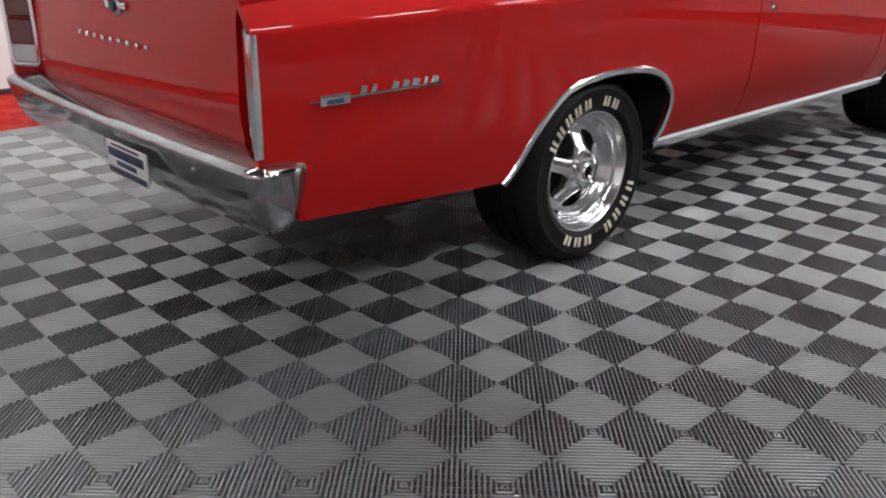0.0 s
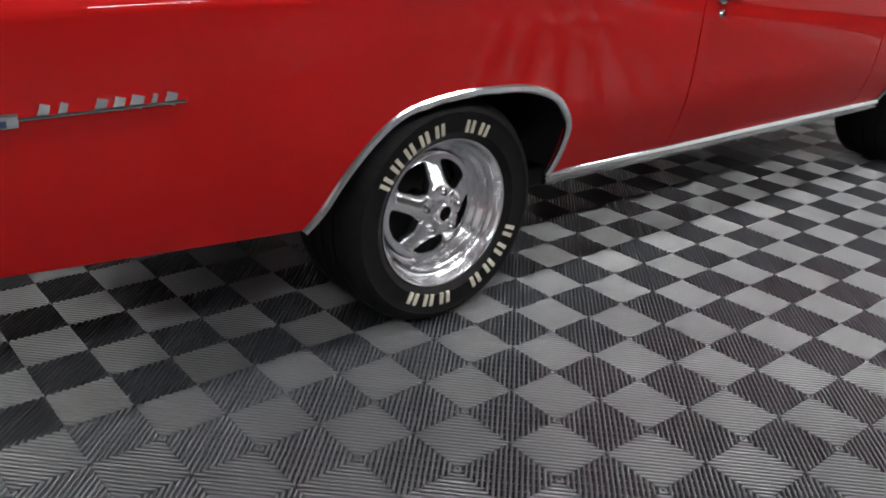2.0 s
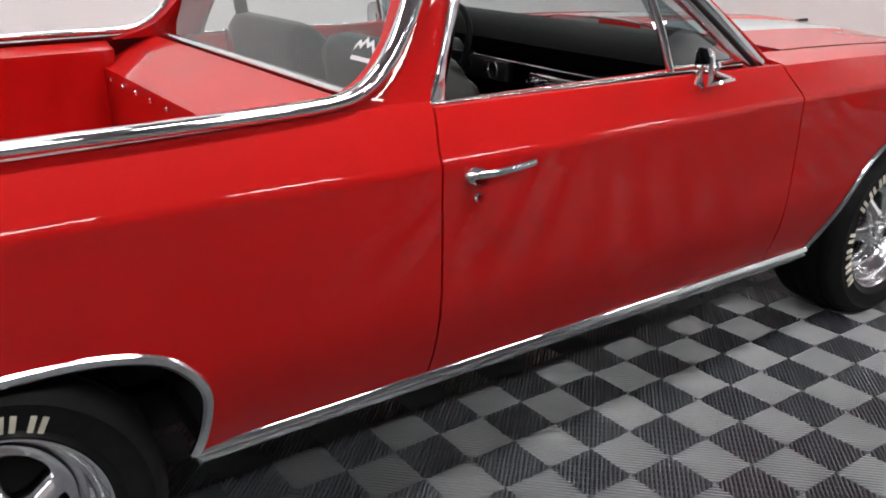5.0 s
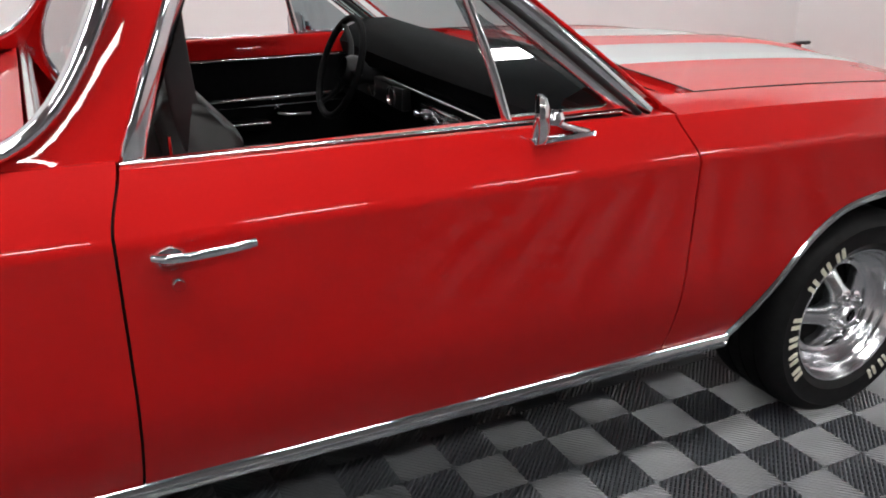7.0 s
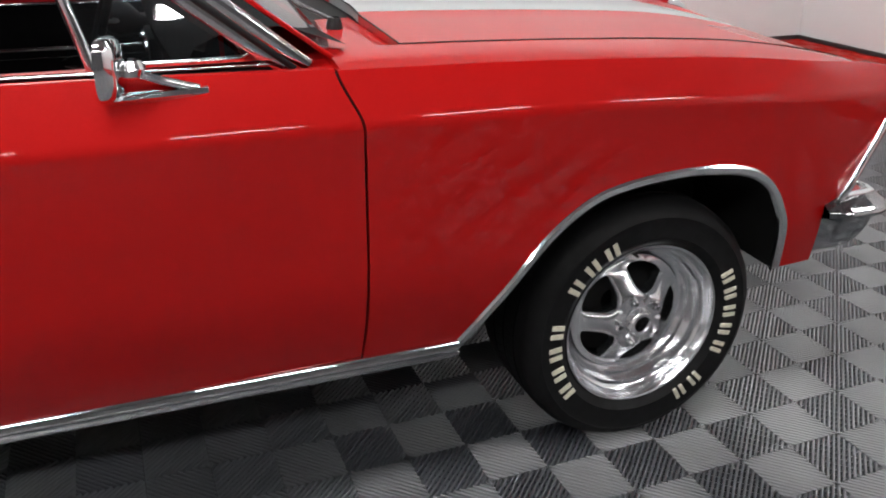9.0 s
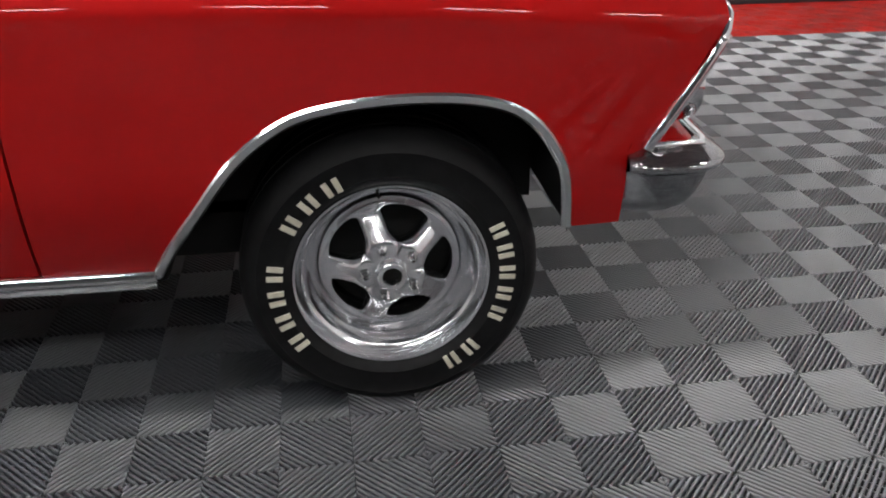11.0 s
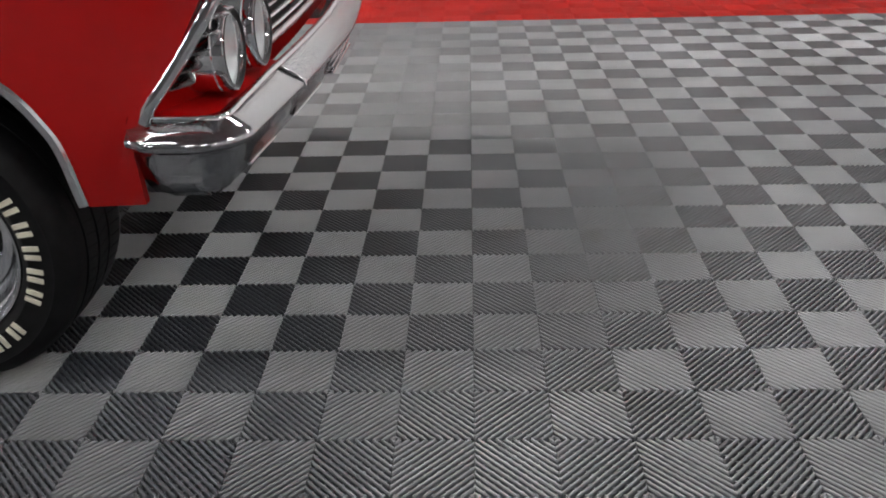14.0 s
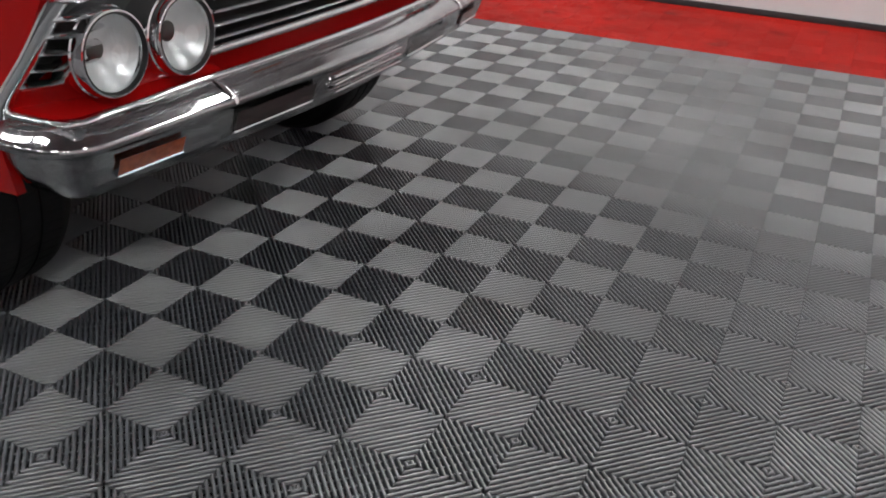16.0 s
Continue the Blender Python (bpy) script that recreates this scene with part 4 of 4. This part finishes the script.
# ---- bed ----
for sgn in (-1, 1):
    sheet("bed_side", [[Vector((x, sgn * (0.685 + (0.10 if z > 1.0 else 0) + (0.010 if (int(round((x + 1.2) / 0.02)) // 4) % 2 and 0.64 < z < 0.93 else 0)), z)) for x in np.linspace(-1.20, 0.68, 95)] for z in (0.62, 0.64, 0.66, 0.9, 0.92, 0.985, 1.005)], RED, smooth=30)
    pts = [(-1.27, sgn * 0.825, 0.996), (-0.9, sgn * 0.828, 1.018), (0.0, sgn * 0.825, 1.033), (0.4, sgn * 0.822, 1.034), (0.62, sgn * 0.815, 1.034), (0.74, sgn * 0.808, 1.036), (0.81, sgn * 0.80, 1.050), (0.87, sgn * 0.79, 1.087), (0.92, sgn * 0.778, 1.143), (0.97, sgn * 0.76, 1.225), (1.02, sgn * 0.735, 1.32)]
    tube("bed_rail_trim", pts, 0.026, 0.050, CHROME, "bright metal bed rail moulding", power=3)
    bm = bmesh.new()
    rows = []
    for a in np.linspace(0, 180, 17):
        c, s = math.cos(radians(a)), math.sin(radians(a))
        rows.append([Vector((0.0 + 0.37 * c, sgn * y, 0.62 + (0.17 + d) * s ** 0.8)) for y, d in ((0.70, 0.0), (0.52, 0.0), (0.49, -0.02), (0.485, -0.16))])
    grid(bm, rows)
    part("wheel_hump", bm, RED, car)
sheet("bed_floor", [[Vector((x, y, 0.62 + (0.008 if k % 2 else 0))) for k, y in enumerate(np.linspace(-0.7, 0.7, 57))] for x in np.linspace(-1.2, 0.66, 6)], RED, smooth=30)
sheet("bed_front", [[Vector((0.64 + 0.20 * max(0, z - 0.93) / 0.085, y * (1 if z < 0.95 else 1.13), z)) for y in np.linspace(-0.70, 0.70, 15)] for z in (0.62, 0.8, 0.92, 0.93, 0.985, 1.015)], RED)
for k in range(9):
    bm = bmesh.new()
    lathe(bm, [(0.0, -0.006), (0.005, -0.005), (0.008, 0.0)], 10, axis="x", centre=(0.637, -0.60 + 0.15 * k, 0.90))
    part("bed_stud", bm, BRIGHT, car)

# ---- cab ----
def sail(k):
    """Fore and aft edge and half width of the rear pillar, k from belt to roof."""
    z = 1.012 + 0.33 * k
    xa = lerp_list([(1.012, 0.70), (1.03, 0.77), (1.05, 0.825), (1.087, 0.875), (1.143, 0.925), (1.225, 0.972), (1.345, 1.035)], z)
    xb = 0.992 + 0.155 * k
    return z, xa, xb, 0.800 - 0.115 * k


for sgn in (-1, 1):
    bm = bmesh.new()
    rows = []
    for k in np.linspace(0, 1, 14):
        z, xa, xb, y = sail(k)
        rows.append([Vector((xa, sgn * y, z)), Vector((xa * 0.6 + xb * 0.4, sgn * (y + 0.010), z)), Vector((xb - 0.01, sgn * (y + 0.004), z)), Vector((xb, sgn * (y - 0.01), z)), Vector((xb, sgn * (y - 0.055), z)), Vector((xa, sgn * (y - 0.055), z))])
    grid(bm, rows, close_v=True)
    part("sail_pillar", bm, RED, car, "", 50)
    tube("window_trim", [(1.005, sgn * 0.790, 0.998), (1.012, sgn * 0.790, 1.03), (1.040, sgn * 0.775, 1.10), (1.085, sgn * 0.745, 1.20), (1.155, sgn * 0.690, 1.345)], 0.046, 0.020, CHROME, "chrome window surround", power=3)
    tube("belt_trim", [(0.985, sgn * 0.800, 1.006), (1.5, sgn * 0.795, 1.000), (2.10, sgn * 0.775, 0.991)], 0.010, 0.014, BRIGHT, "bright belt moulding")
    tube("windscreen_pillar", [(2.150, sgn * 0.785, 0.985), (2.0, sgn * 0.765, 1.105), (1.86, sgn * 0.735, 1.215), (1.69, sgn * 0.690, 1.345)], 0.030, 0.026, CHROME, "bright windscreen pillar moulding", power=3)
    tube("pillar_seal", [(2.128, sgn * 0.779, 0.985), (1.975, sgn * 0.759, 1.103), (1.835, sgn * 0.728, 1.213), (1.67, sgn * 0.684, 1.340)], 0.020, 0.03, BLACK, power=3)
    tube("pillar_inner_trim", [(2.105, sgn * 0.776, 0.985), (1.950, sgn * 0.755, 1.103), (1.81, sgn * 0.724, 1.213), (1.65, sgn * 0.680, 1.340)], 0.030, 0.02, BRIGHT, power=3)
    tube("windscreen_edge", [(2.205, sgn * 0.765, 0.992), (2.05, sgn * 0.745, 1.108), (1.90, sgn * 0.712, 1.222), (1.72, sgn * 0.665, 1.358)], 0.010, 0.012, RED, power=3)
    # vent window: post, frame and pane
    tube("vent_window_post", [(1.778, sgn * 0.778, 0.995), (1.745, sgn * 0.755, 1.12), (1.705, sgn * 0.715, 1.255), (1.685, sgn * 0.692, 1.335)], 0.022, 0.014, CHROME, "chrome vent window post", power=3)
    tube("vent_window_frame", [(1.785, sgn * 0.776, 1.006), (1.90, sgn * 0.772, 1.004), (2.035, sgn * 0.766, 1.004), (2.050, sgn * 0.764, 1.012), (2.035, sgn * 0.760, 1.027), (1.92, sgn * 0.742, 1.115), (1.80, sgn * 0.718, 1.205), (1.71, sgn * 0.69, 1.29)], 0.012, 0.010, CHROME, "chrome vent window frame", step=0.015)
    tube("vent_sill", [(1.77, sgn * 0.774, 0.990), (1.95, sgn * 0.768, 0.988), (2.10, sgn * 0.764, 0.985)], 0.024, 0.02, BLACK, power=3)
    pane = sheet("vent_window", [[Vector((1.79 + (2.04 - 1.79) * u - 0.09 * v - (0.24 * v * u), sgn * (0.772 - 0.088 * v - 0.010 * v * v), 1.006 + 0.24 * v)) for u in np.linspace(0, 1, 6)] for v in np.linspace(0, 1, 14)], VENT, "dark tinted vent window pane")
    pane.visible_shadow = False
rows = []
for x in np.linspace(1.00, 1.72, 14):
    rows.append([Vector((x, y, 1.345 + 0.045 * (1 - (y / 0.69) ** 2) + 0.02 * (1 - ((x - 1.36) / 0.36) ** 2))) for y in np.linspace(-0.69, 0.69, 16)])
sheet("roof", rows, RED, back=(0, 0, -0.03))
sheet("headliner", [[p - Vector((0, 0, 0.035)) for p in r] for r in rows], VINYL)
ws = sheet("windscreen", [[Vector((2.20 - 0.46 * v + 0.10 * (1 - (u / 0.75) ** 2), u * (1 - 0.10 * v), 0.99 + 0.365 * v)) for u in np.linspace(-0.75, 0.75, 16)] for v in np.linspace(0, 1, 8)], GLASS, "clear curved windscreen")
ws.visible_shadow = False
rg = sheet("rear_window", [[Vector((0.86 + 0.19 * v + 0.0 * u, u * (1 - 0.09 * v), 1.015 + 0.335 * v)) for u in np.linspace(-0.745, 0.745, 12)] for v in np.linspace(0, 1, 6)], GLASS, "clear rear cab window")
rg.visible_shadow = False
tube("rear_window_trim", [(0.86, y, 1.017) for y in np.linspace(-0.745, 0.745, 9)], 0.03, 0.025, BRIGHT, "bright rear window moulding", power=3)
# small sticker at the foot of the rear window: a jagged pale ridge over a bar
bm = bmesh.new()
on_glass = lambda y, z: Vector((0.86 + 0.19 * (z - 1.015) / 0.335 - 0.004, y, z))
top = [on_glass(-0.60 - 0.014 * k, 1.106 + (0.012, 0.026, 0.018, 0.034, 0.022, 0.030, 0.016, 0.010)[k]) for k in range(8)]
grid(bm, [top, [on_glass(p.y, p.z - 0.012) for p in top]])
sticker = part("window_sticker", bm, PLATE, car, "pale jagged sticker on the rear window", 0)
bm = bmesh.new()
grid(bm, [[on_glass(y, z) for y in (-0.602, -0.70)] for z in (1.088, 1.097)])
part("sticker_bar", bm, PLATE, sticker, smooth=0)
# wiper and cowl grille
tube("wiper_arm", [(2.29, -0.44, 1.012), (2.25, -0.36, 1.030), (2.20, -0.20, 1.055), (2.19, -0.02, 1.06)], 0.008, 0.014, BLACK, "black wiper arm", n=8)
bm = bmesh.new()
lathe(bm, [(0.0, 0.035), (0.014, 0.034), (0.018, 0.02), (0.02, 0.0)], 16, axis="z", centre=(2.29, -0.44, 0.985))
part("wiper_pivot", bm, BLACK, car)

# ---- cabin ----
sheet("cabin_floor", [[Vector((x, y, 0.42)) for y in (-0.72, 0, 0.72)] for x in (0.70, 1.4, 2.2)], UNDER)
for sgn in (-1, 1):
    bm = bmesh.new()
    grid(bm, [[Vector((x, sgn * (0.705 if z < 0.93 else 0.735), z)) for x in np.linspace(0.98, 2.16, 12)] for z in (0.42, 0.6, 0.75, 0.93, 0.935)])
    card = part("door_card", bm, VINYL, car, "black vinyl door card")
    bm = bmesh.new()
    grid(bm, [[Vector((x, sgn * y, z)) for x in np.linspace(0.98, 2.16, 12)] for y, z in ((0.735, 0.935), (0.742, 0.985), (0.755, 1.000), (0.79, 1.002))])
    part("door_top", bm, RED, car)
    for z, w in ((0.932, 0.008), (0.790, 0.014), (0.762, 0.006)):
        tube("card_strip", [(x, sgn * 0.700, z) for x in np.linspace(1.05, 2.05, 5)], w, 0.010, BRIGHT, "bright strip on the door card", parent=card, n=8)
    tube("arm_rest", [(1.20, sgn * 0.675, 0.700), (1.40, sgn * 0.665, 0.708), (1.62, sgn * 0.675, 0.700)], 0.035, 0.06, VINYL, "", parent=card, power=3)
    tube("arm_rest_trim", [(1.20, sgn * 0.642, 0.712), (1.62, sgn * 0.642, 0.712)], 0.010, 0.006, BRIGHT, "", parent=card, n=8)
    tube("window_crank", [(1.66, sgn * 0.685, 0.735), (1.70, sgn * 0.672, 0.728), (1.78, sgn * 0.668, 0.726)], 0.014, 0.014, CHROME, "chrome window crank", parent=card)
    bm = bmesh.new()
    lathe(bm, [(0.0, -0.02), (0.018, -0.016), (0.022, 0.0), (0.022, 0.02)], 16, axis="y", centre=(1.66, sgn * 0.69, 0.735))
    part("crank_hub", bm, CHROME, card)


def bucket_seat(y0, y1):
    """Seat with a pleated back; pleats run across it."""
    prof = [(1.66, 0.45), (1.67, 0.60), (1.62, 0.645), (1.46, 0.652), (1.33, 0.640)]
    for k in range(41):
        z = 0.68 + 0.39 * k / 40
        x = 1.315 - 0.085 * (k / 40) ** 1.0 - 0.06 * (k / 40) ** 5
        prof.append((x + (0.013 * abs(math.sin(math.pi * k / 5)) if 4 < k < 36 else 0), z))
    prof += [(1.135, 1.090), (1.09, 1.085), (1.065, 1.05), (1.09, 0.90), (1.10, 0.55), (1.10, 0.45)]
    bm = bmesh.new()
    rows = []
    for y, s in ((y0, 0.975), (y0 + 0.012, 0.99), (y0 + 0.05, 1.0), ((y0 + y1) / 2, 1.0), (y1 - 0.05, 1.0), (y1 - 0.012, 0.99), (y1, 0.975)):
        rows.append([Vector((1.2 + (x - 1.2) * s, y, 0.45 + (z - 0.45) * s)) for x, z in prof])
    vs = grid(bm, rows)
    bm.faces.new(vs[0])
    bm.faces.new(vs[-1])
    return part("bucket_seat", bm, SEAT, car, "black pleated vinyl bucket seat", 60)


bucket_seat(-0.64, -0.10)
bucket_seat(0.10, 0.64)
for y in (-0.58, 0.58):
    tube("seat_belt", [(1.115, y * 1.12, 1.30), (1.120, y * 1.12, 1.17), (1.135, y * 1.10, 1.03), (1.165, y * 1.08, 0.93), (1.21, y * 1.05, 0.84), (1.28, y * 1.0, 0.72)], 0.056, 0.005, BLACK, "black seat belt strap", power=4, side=lambda i, p, t: Vector((1, 0.25, 0)))
    tube("belt_post", [(1.085, y * 1.22, 0.93), (1.085, y * 1.22, 1.025)], 0.008, 0.008, CHROME, side=Vector((0, 1, 0)), n=8)
sheet("rear_panel", [[Vector((0.86 + 0.05 * (1.02 - z), y, z)) for y in np.linspace(-0.72, 0.72, 9)] for z in (0.42, 0.7, 0.9, 1.01)], VINYL)
# dashboard
bm = bmesh.new()
prof = [(2.22, 1.010), (2.10, 1.052), (2.00, 1.050), (1.935, 1.022), (1.905, 0.980), (1.915, 0.935), (1.945, 0.915), (1.935, 0.80), (1.96, 0.74), (2.06, 0.70), (2.20, 0.66)]
vs = grid(bm, [[Vector((x + 0.02 * (abs(y) / 0.72) ** 2, y, z)) for x, z in prof] for y in np.linspace(-0.73, 0.73, 14)])
dash = part("dashboard", bm, DASH, car, "black padded dashboard with chrome trim")
tube("dash_strip", [(1.932, y, 0.905) for y in np.linspace(-0.70, 0.70, 7)], 0.010, 0.010, BRIGHT, "thin bright dash strip", parent=dash, n=8)
bar_box("radio", 1.912, 1.945, -0.28, -0.02, 0.83, 0.885, BRIGHT, "bright radio face", 0.006, parent=dash)
for k in range(4):
    bm = bmesh.new()
    lathe(bm, [(0.0, -0.03), (0.010, -0.03), (0.012, -0.022), (0.012, 0.0)], 14, axis="x", centre=(1.915, -0.26 + 0.072 * k, 0.857))
    part("dash_knob", bm, CHROME, dash)
bar_box("glovebox_lid", 1.915, 1.94, -0.62, -0.34, 0.79, 0.895, VINYL, "", 0.008, parent=dash)
bar_box("gauge_panel", 1.905, 1.94, 0.10, 0.62, 0.83, 0.905, BLACK, "", 0.008, parent=dash)
for k in range(3):
    bm = bmesh.new()
    lathe(bm, [(0.0, 0.0), (0.026, 0.0), (0.028, -0.006), (0.031, -0.006), (0.032, 0.004)], 24, axis="x", centre=(1.904, 0.18 + 0.17 * k, 0.868))
    part("gauge", bm, CHROME, dash)


def steering(x, y, z, tilt):
    m = Matrix.Translation((x, y, z)) @ Matrix.Rotation(radians(tilt), 4, "Y")
    bm = bmesh.new()
    ring = [Vector((0, 0.165 * math.cos(a), 0.165 * math.sin(a))) for a in np.linspace(0, 2 * math.pi, 49)[:-1]]
    sweep(bm, ring, round_profile(0.024, 0.024, 10), side=Vector((1, 0, 0)), closed=True)
    bm.transform(m)
    w = part("steering_wheel", bm, VINYL, car, "black three-spoke steering wheel")
    for a in (90, 210, 330):
        bm = bmesh.new()
        c, s = math.cos(radians(a + 90)), math.sin(radians(a + 90))
        sweep(bm, smooth_line([(0.035, 0.03 * c, 0.03 * s), (0.03, 0.1 * c, 0.1 * s), (0.0, 0.16 * c, 0.16 * s)], 0.02), round_profile(0.022, 0.010, 8), side=Vector((1, 0, 0)))
        bm.transform(m)
        part("spoke", bm, BLACK, w)
    bm = bmesh.new()
    lathe(bm, [(0.0, 0.005), (0.035, 0.008), (0.05, 0.03), (0.052, 0.06), (0.03, 0.10), (0.028, 0.30)], 24, axis="x")
    bm.transform(m)
    part("hub", bm, BLACK, w)
    return w


steering(1.80, 0.37, 0.94, 20)
# far-side mirrors, near-side mirror
def side_mirror(sgn):
    # swept foot
    bm = bmesh.new()
    rows = []
    for t in np.linspace(0, 1, 9):
        x = 1.790 + 0.170 * t
        w, h = 0.030 * (1 - 0.8 * t) + 0.004, 0.010
        rows.append([Vector((x, sgn * (0.842 + w * a), 0.966 + 0.010 * (1 - t) * 0 + h * b)) for a, b in ((-1, 0), (-0.7, 0.7), (0, 1), (0.7, 0.7), (1, 0), (0.7, -1), (-0.7, -1))])
    vs = grid(bm, rows, close_v=True)
    bm.faces.new(vs[0])
    bm.faces.new(vs[-1])
    base = part("side_mirror", bm, CHROME, car, "chrome door mirror on a swept foot")
    tube("mirror_strut", [(1.945, sgn * 0.840, 0.972), (1.885, sgn * 0.848, 0.990), (1.835, sgn * 0.856, 1.012), (1.815, sgn * 0.866, 1.020)], 0.016, 0.018, CHROME, parent=base, n=10)
    tube("mirror_post", [(1.800, sgn * 0.850, 0.968), (1.802, sgn * 0.858, 1.00), (1.805, sgn * 0.868, 1.025)], 0.018, 0.018, CHROME, parent=base, n=10, side=Vector((0, 1, 0)))
    bm = bmesh.new()
    lathe(bm, [(0.0, 0.018), (0.018, 0.014), (0.024, 0.0), (0.018, -0.012), (0.0, -0.014)], 20, axis="z", centre=(1.838, sgn * 0.866, 1.018))
    part("mirror_joint", bm, CHROME, base)
    # head: thin shell turned inward, its glass to the rear
    m = Matrix.Translation((1.806, sgn * 0.868, 1.018)) @ Matrix.Rotation(radians(25 * sgn), 4, "Z")

    def oval(x, s):
        out = []
        for j in range(24):
            a = 2 * math.pi * j / 24
            c, q = math.cos(a), math.sin(a)
            out.append(m @ Vector((x, 0.043 * s * math.copysign(abs(c) ** 0.55, c), 0.052 * s * math.copysign(abs(q) ** 0.55, q))))
        return out
    bm = bmesh.new()
    vs = grid(bm, [oval(x, s) for x, s in ((0.017, 0.3), (0.015, 0.6), (0.008, 0.9), (0.0, 1.0), (-0.008, 1.02), (-0.009, 0.96))], close_v=True)
    bm.faces.new(vs[0])
    part("mirror_shell", bm, CHROME, base)
    bm = bmesh.new()
    bm.faces.new([bm.verts.new(p) for p in oval(-0.0075, 0.97)])
    part("mirror_glass", bm, MIRROR, base, smooth=0)


side_mirror(-1)
side_mirror(1)


def door_handle(sgn):
    h = lambda x, z: half_width(x, z)
    bm = bmesh.new()
    lathe(bm, [(0.0, -0.020), (0.016, -0.018), (0.024, -0.010), (0.027, 0.004)], 24, axis="y", centre=(0, 0, 0))
    bm.transform(Matrix.Translation((1.036, sgn * (h(1.036, 0.86) + 0.004), 0.858)) @ Matrix.Rotation(radians(0 if sgn < 0 else 180), 4, "Z") @ Matrix.Diagonal((1.15, 1, 0.85, 1)))
    base = part("door_handle", bm, CHROME, car, "chrome lever door handle")
    tube("lever", [(1.008, sgn * (h(1.02, 0.86) + 0.008), 0.864), (1.03, sgn * (h(1.03, 0.86) + 0.026), 0.866), (1.08, sgn * (h(1.08, 0.86) + 0.036), 0.868), (1.15, sgn * (h(1.15, 0.87) + 0.034), 0.872), (1.182, sgn * (h(1.18, 0.87) + 0.028), 0.873)], 0.018, 0.013, CHROME, parent=base, step=0.012)
    bm = bmesh.new()
    lathe(bm, [(0.0, -0.006), (0.010, -0.006), (0.013, -0.002), (0.014, 0.004)], 20, axis="y")
    bm.transform(Matrix.Translation((1.046, sgn * (h(1.046, 0.806) + 0.003), 0.806)) @ Matrix.Rotation(radians(0 if sgn < 0 else 180), 4, "Z"))
    part("door_lock", bm, CHROME, car, "round chrome door lock")


door_handle(-1)
door_handle(1)


def quarter_badge(sgn):
    """Bright script strip on the quarter: block, rail and slanted strokes, drawn as plain shapes."""
    def at(x, z, out):
        return Vector((x, sgn * (half_width(x, z) + out), z))
    bm = bmesh.new()
    sweep(bm, [at(x, 0.716 + 0.004 * (x + 1.13) / 0.38, 0.002) for x in np.linspace(-1.135, -0.720, 14)], round_profile(0.007, 0.010, 8, 3), taper=lambda t: 0.5 + 0.5 * min(1, 6 * t))
    rail = part("quarter_badge", bm, CHROME, car, "chrome badge strip on the rear quarter")
    bm = bmesh.new()
    sweep(bm, [at(x, 0.717, 0.002) for x in np.linspace(-1.110, -1.025, 5)], round_profile(0.030, 0.018, 8, 4))
    blk = part("badge_block", bm, CHROME, rail)
    bm = bmesh.new()
    sweep(bm, [at(x, 0.713, 0.008) for x in np.linspace(-1.092, -1.045, 4)], round_profile(0.013, 0.009, 8, 4))
    part("badge_inlay", bm, INK, rail)
    for k in range(8):
        if k == 2:
            continue
        x, wide = -0.985 + 0.033 * k, (0.009, 0.007, 0.0, 0.010, 0.010, 0.012, 0.005, 0.011)[k]
        bm = bmesh.new()
        sweep(bm, [at(x, 0.717, 0.002), at(x + 0.005, 0.729, 0.002), at(x + 0.008, 0.740, 0.002)], [(-0.002, -wide), (0.003, -wide), (0.003, wide), (-0.002, wide)], side=Vector((0, 1, 0)))
        part("badge_stroke", bm, CHROME, rail)


quarter_badge(-1)
quarter_badge(1)


# ---- floor tiles, last ----
for p in near[:300]:
    ob = new("tile", grey_mesh)
    ob.matrix_basis = Matrix.Translation(p) @ turn
    ob.parent = floor
joined("outer_tiles", near[300:] + far, TILE, floor, "grey ribbed plastic floor tiles")
joined("red_border_tiles", red, TILERED, floor, "red ribbed plastic border tiles", RV, RF)
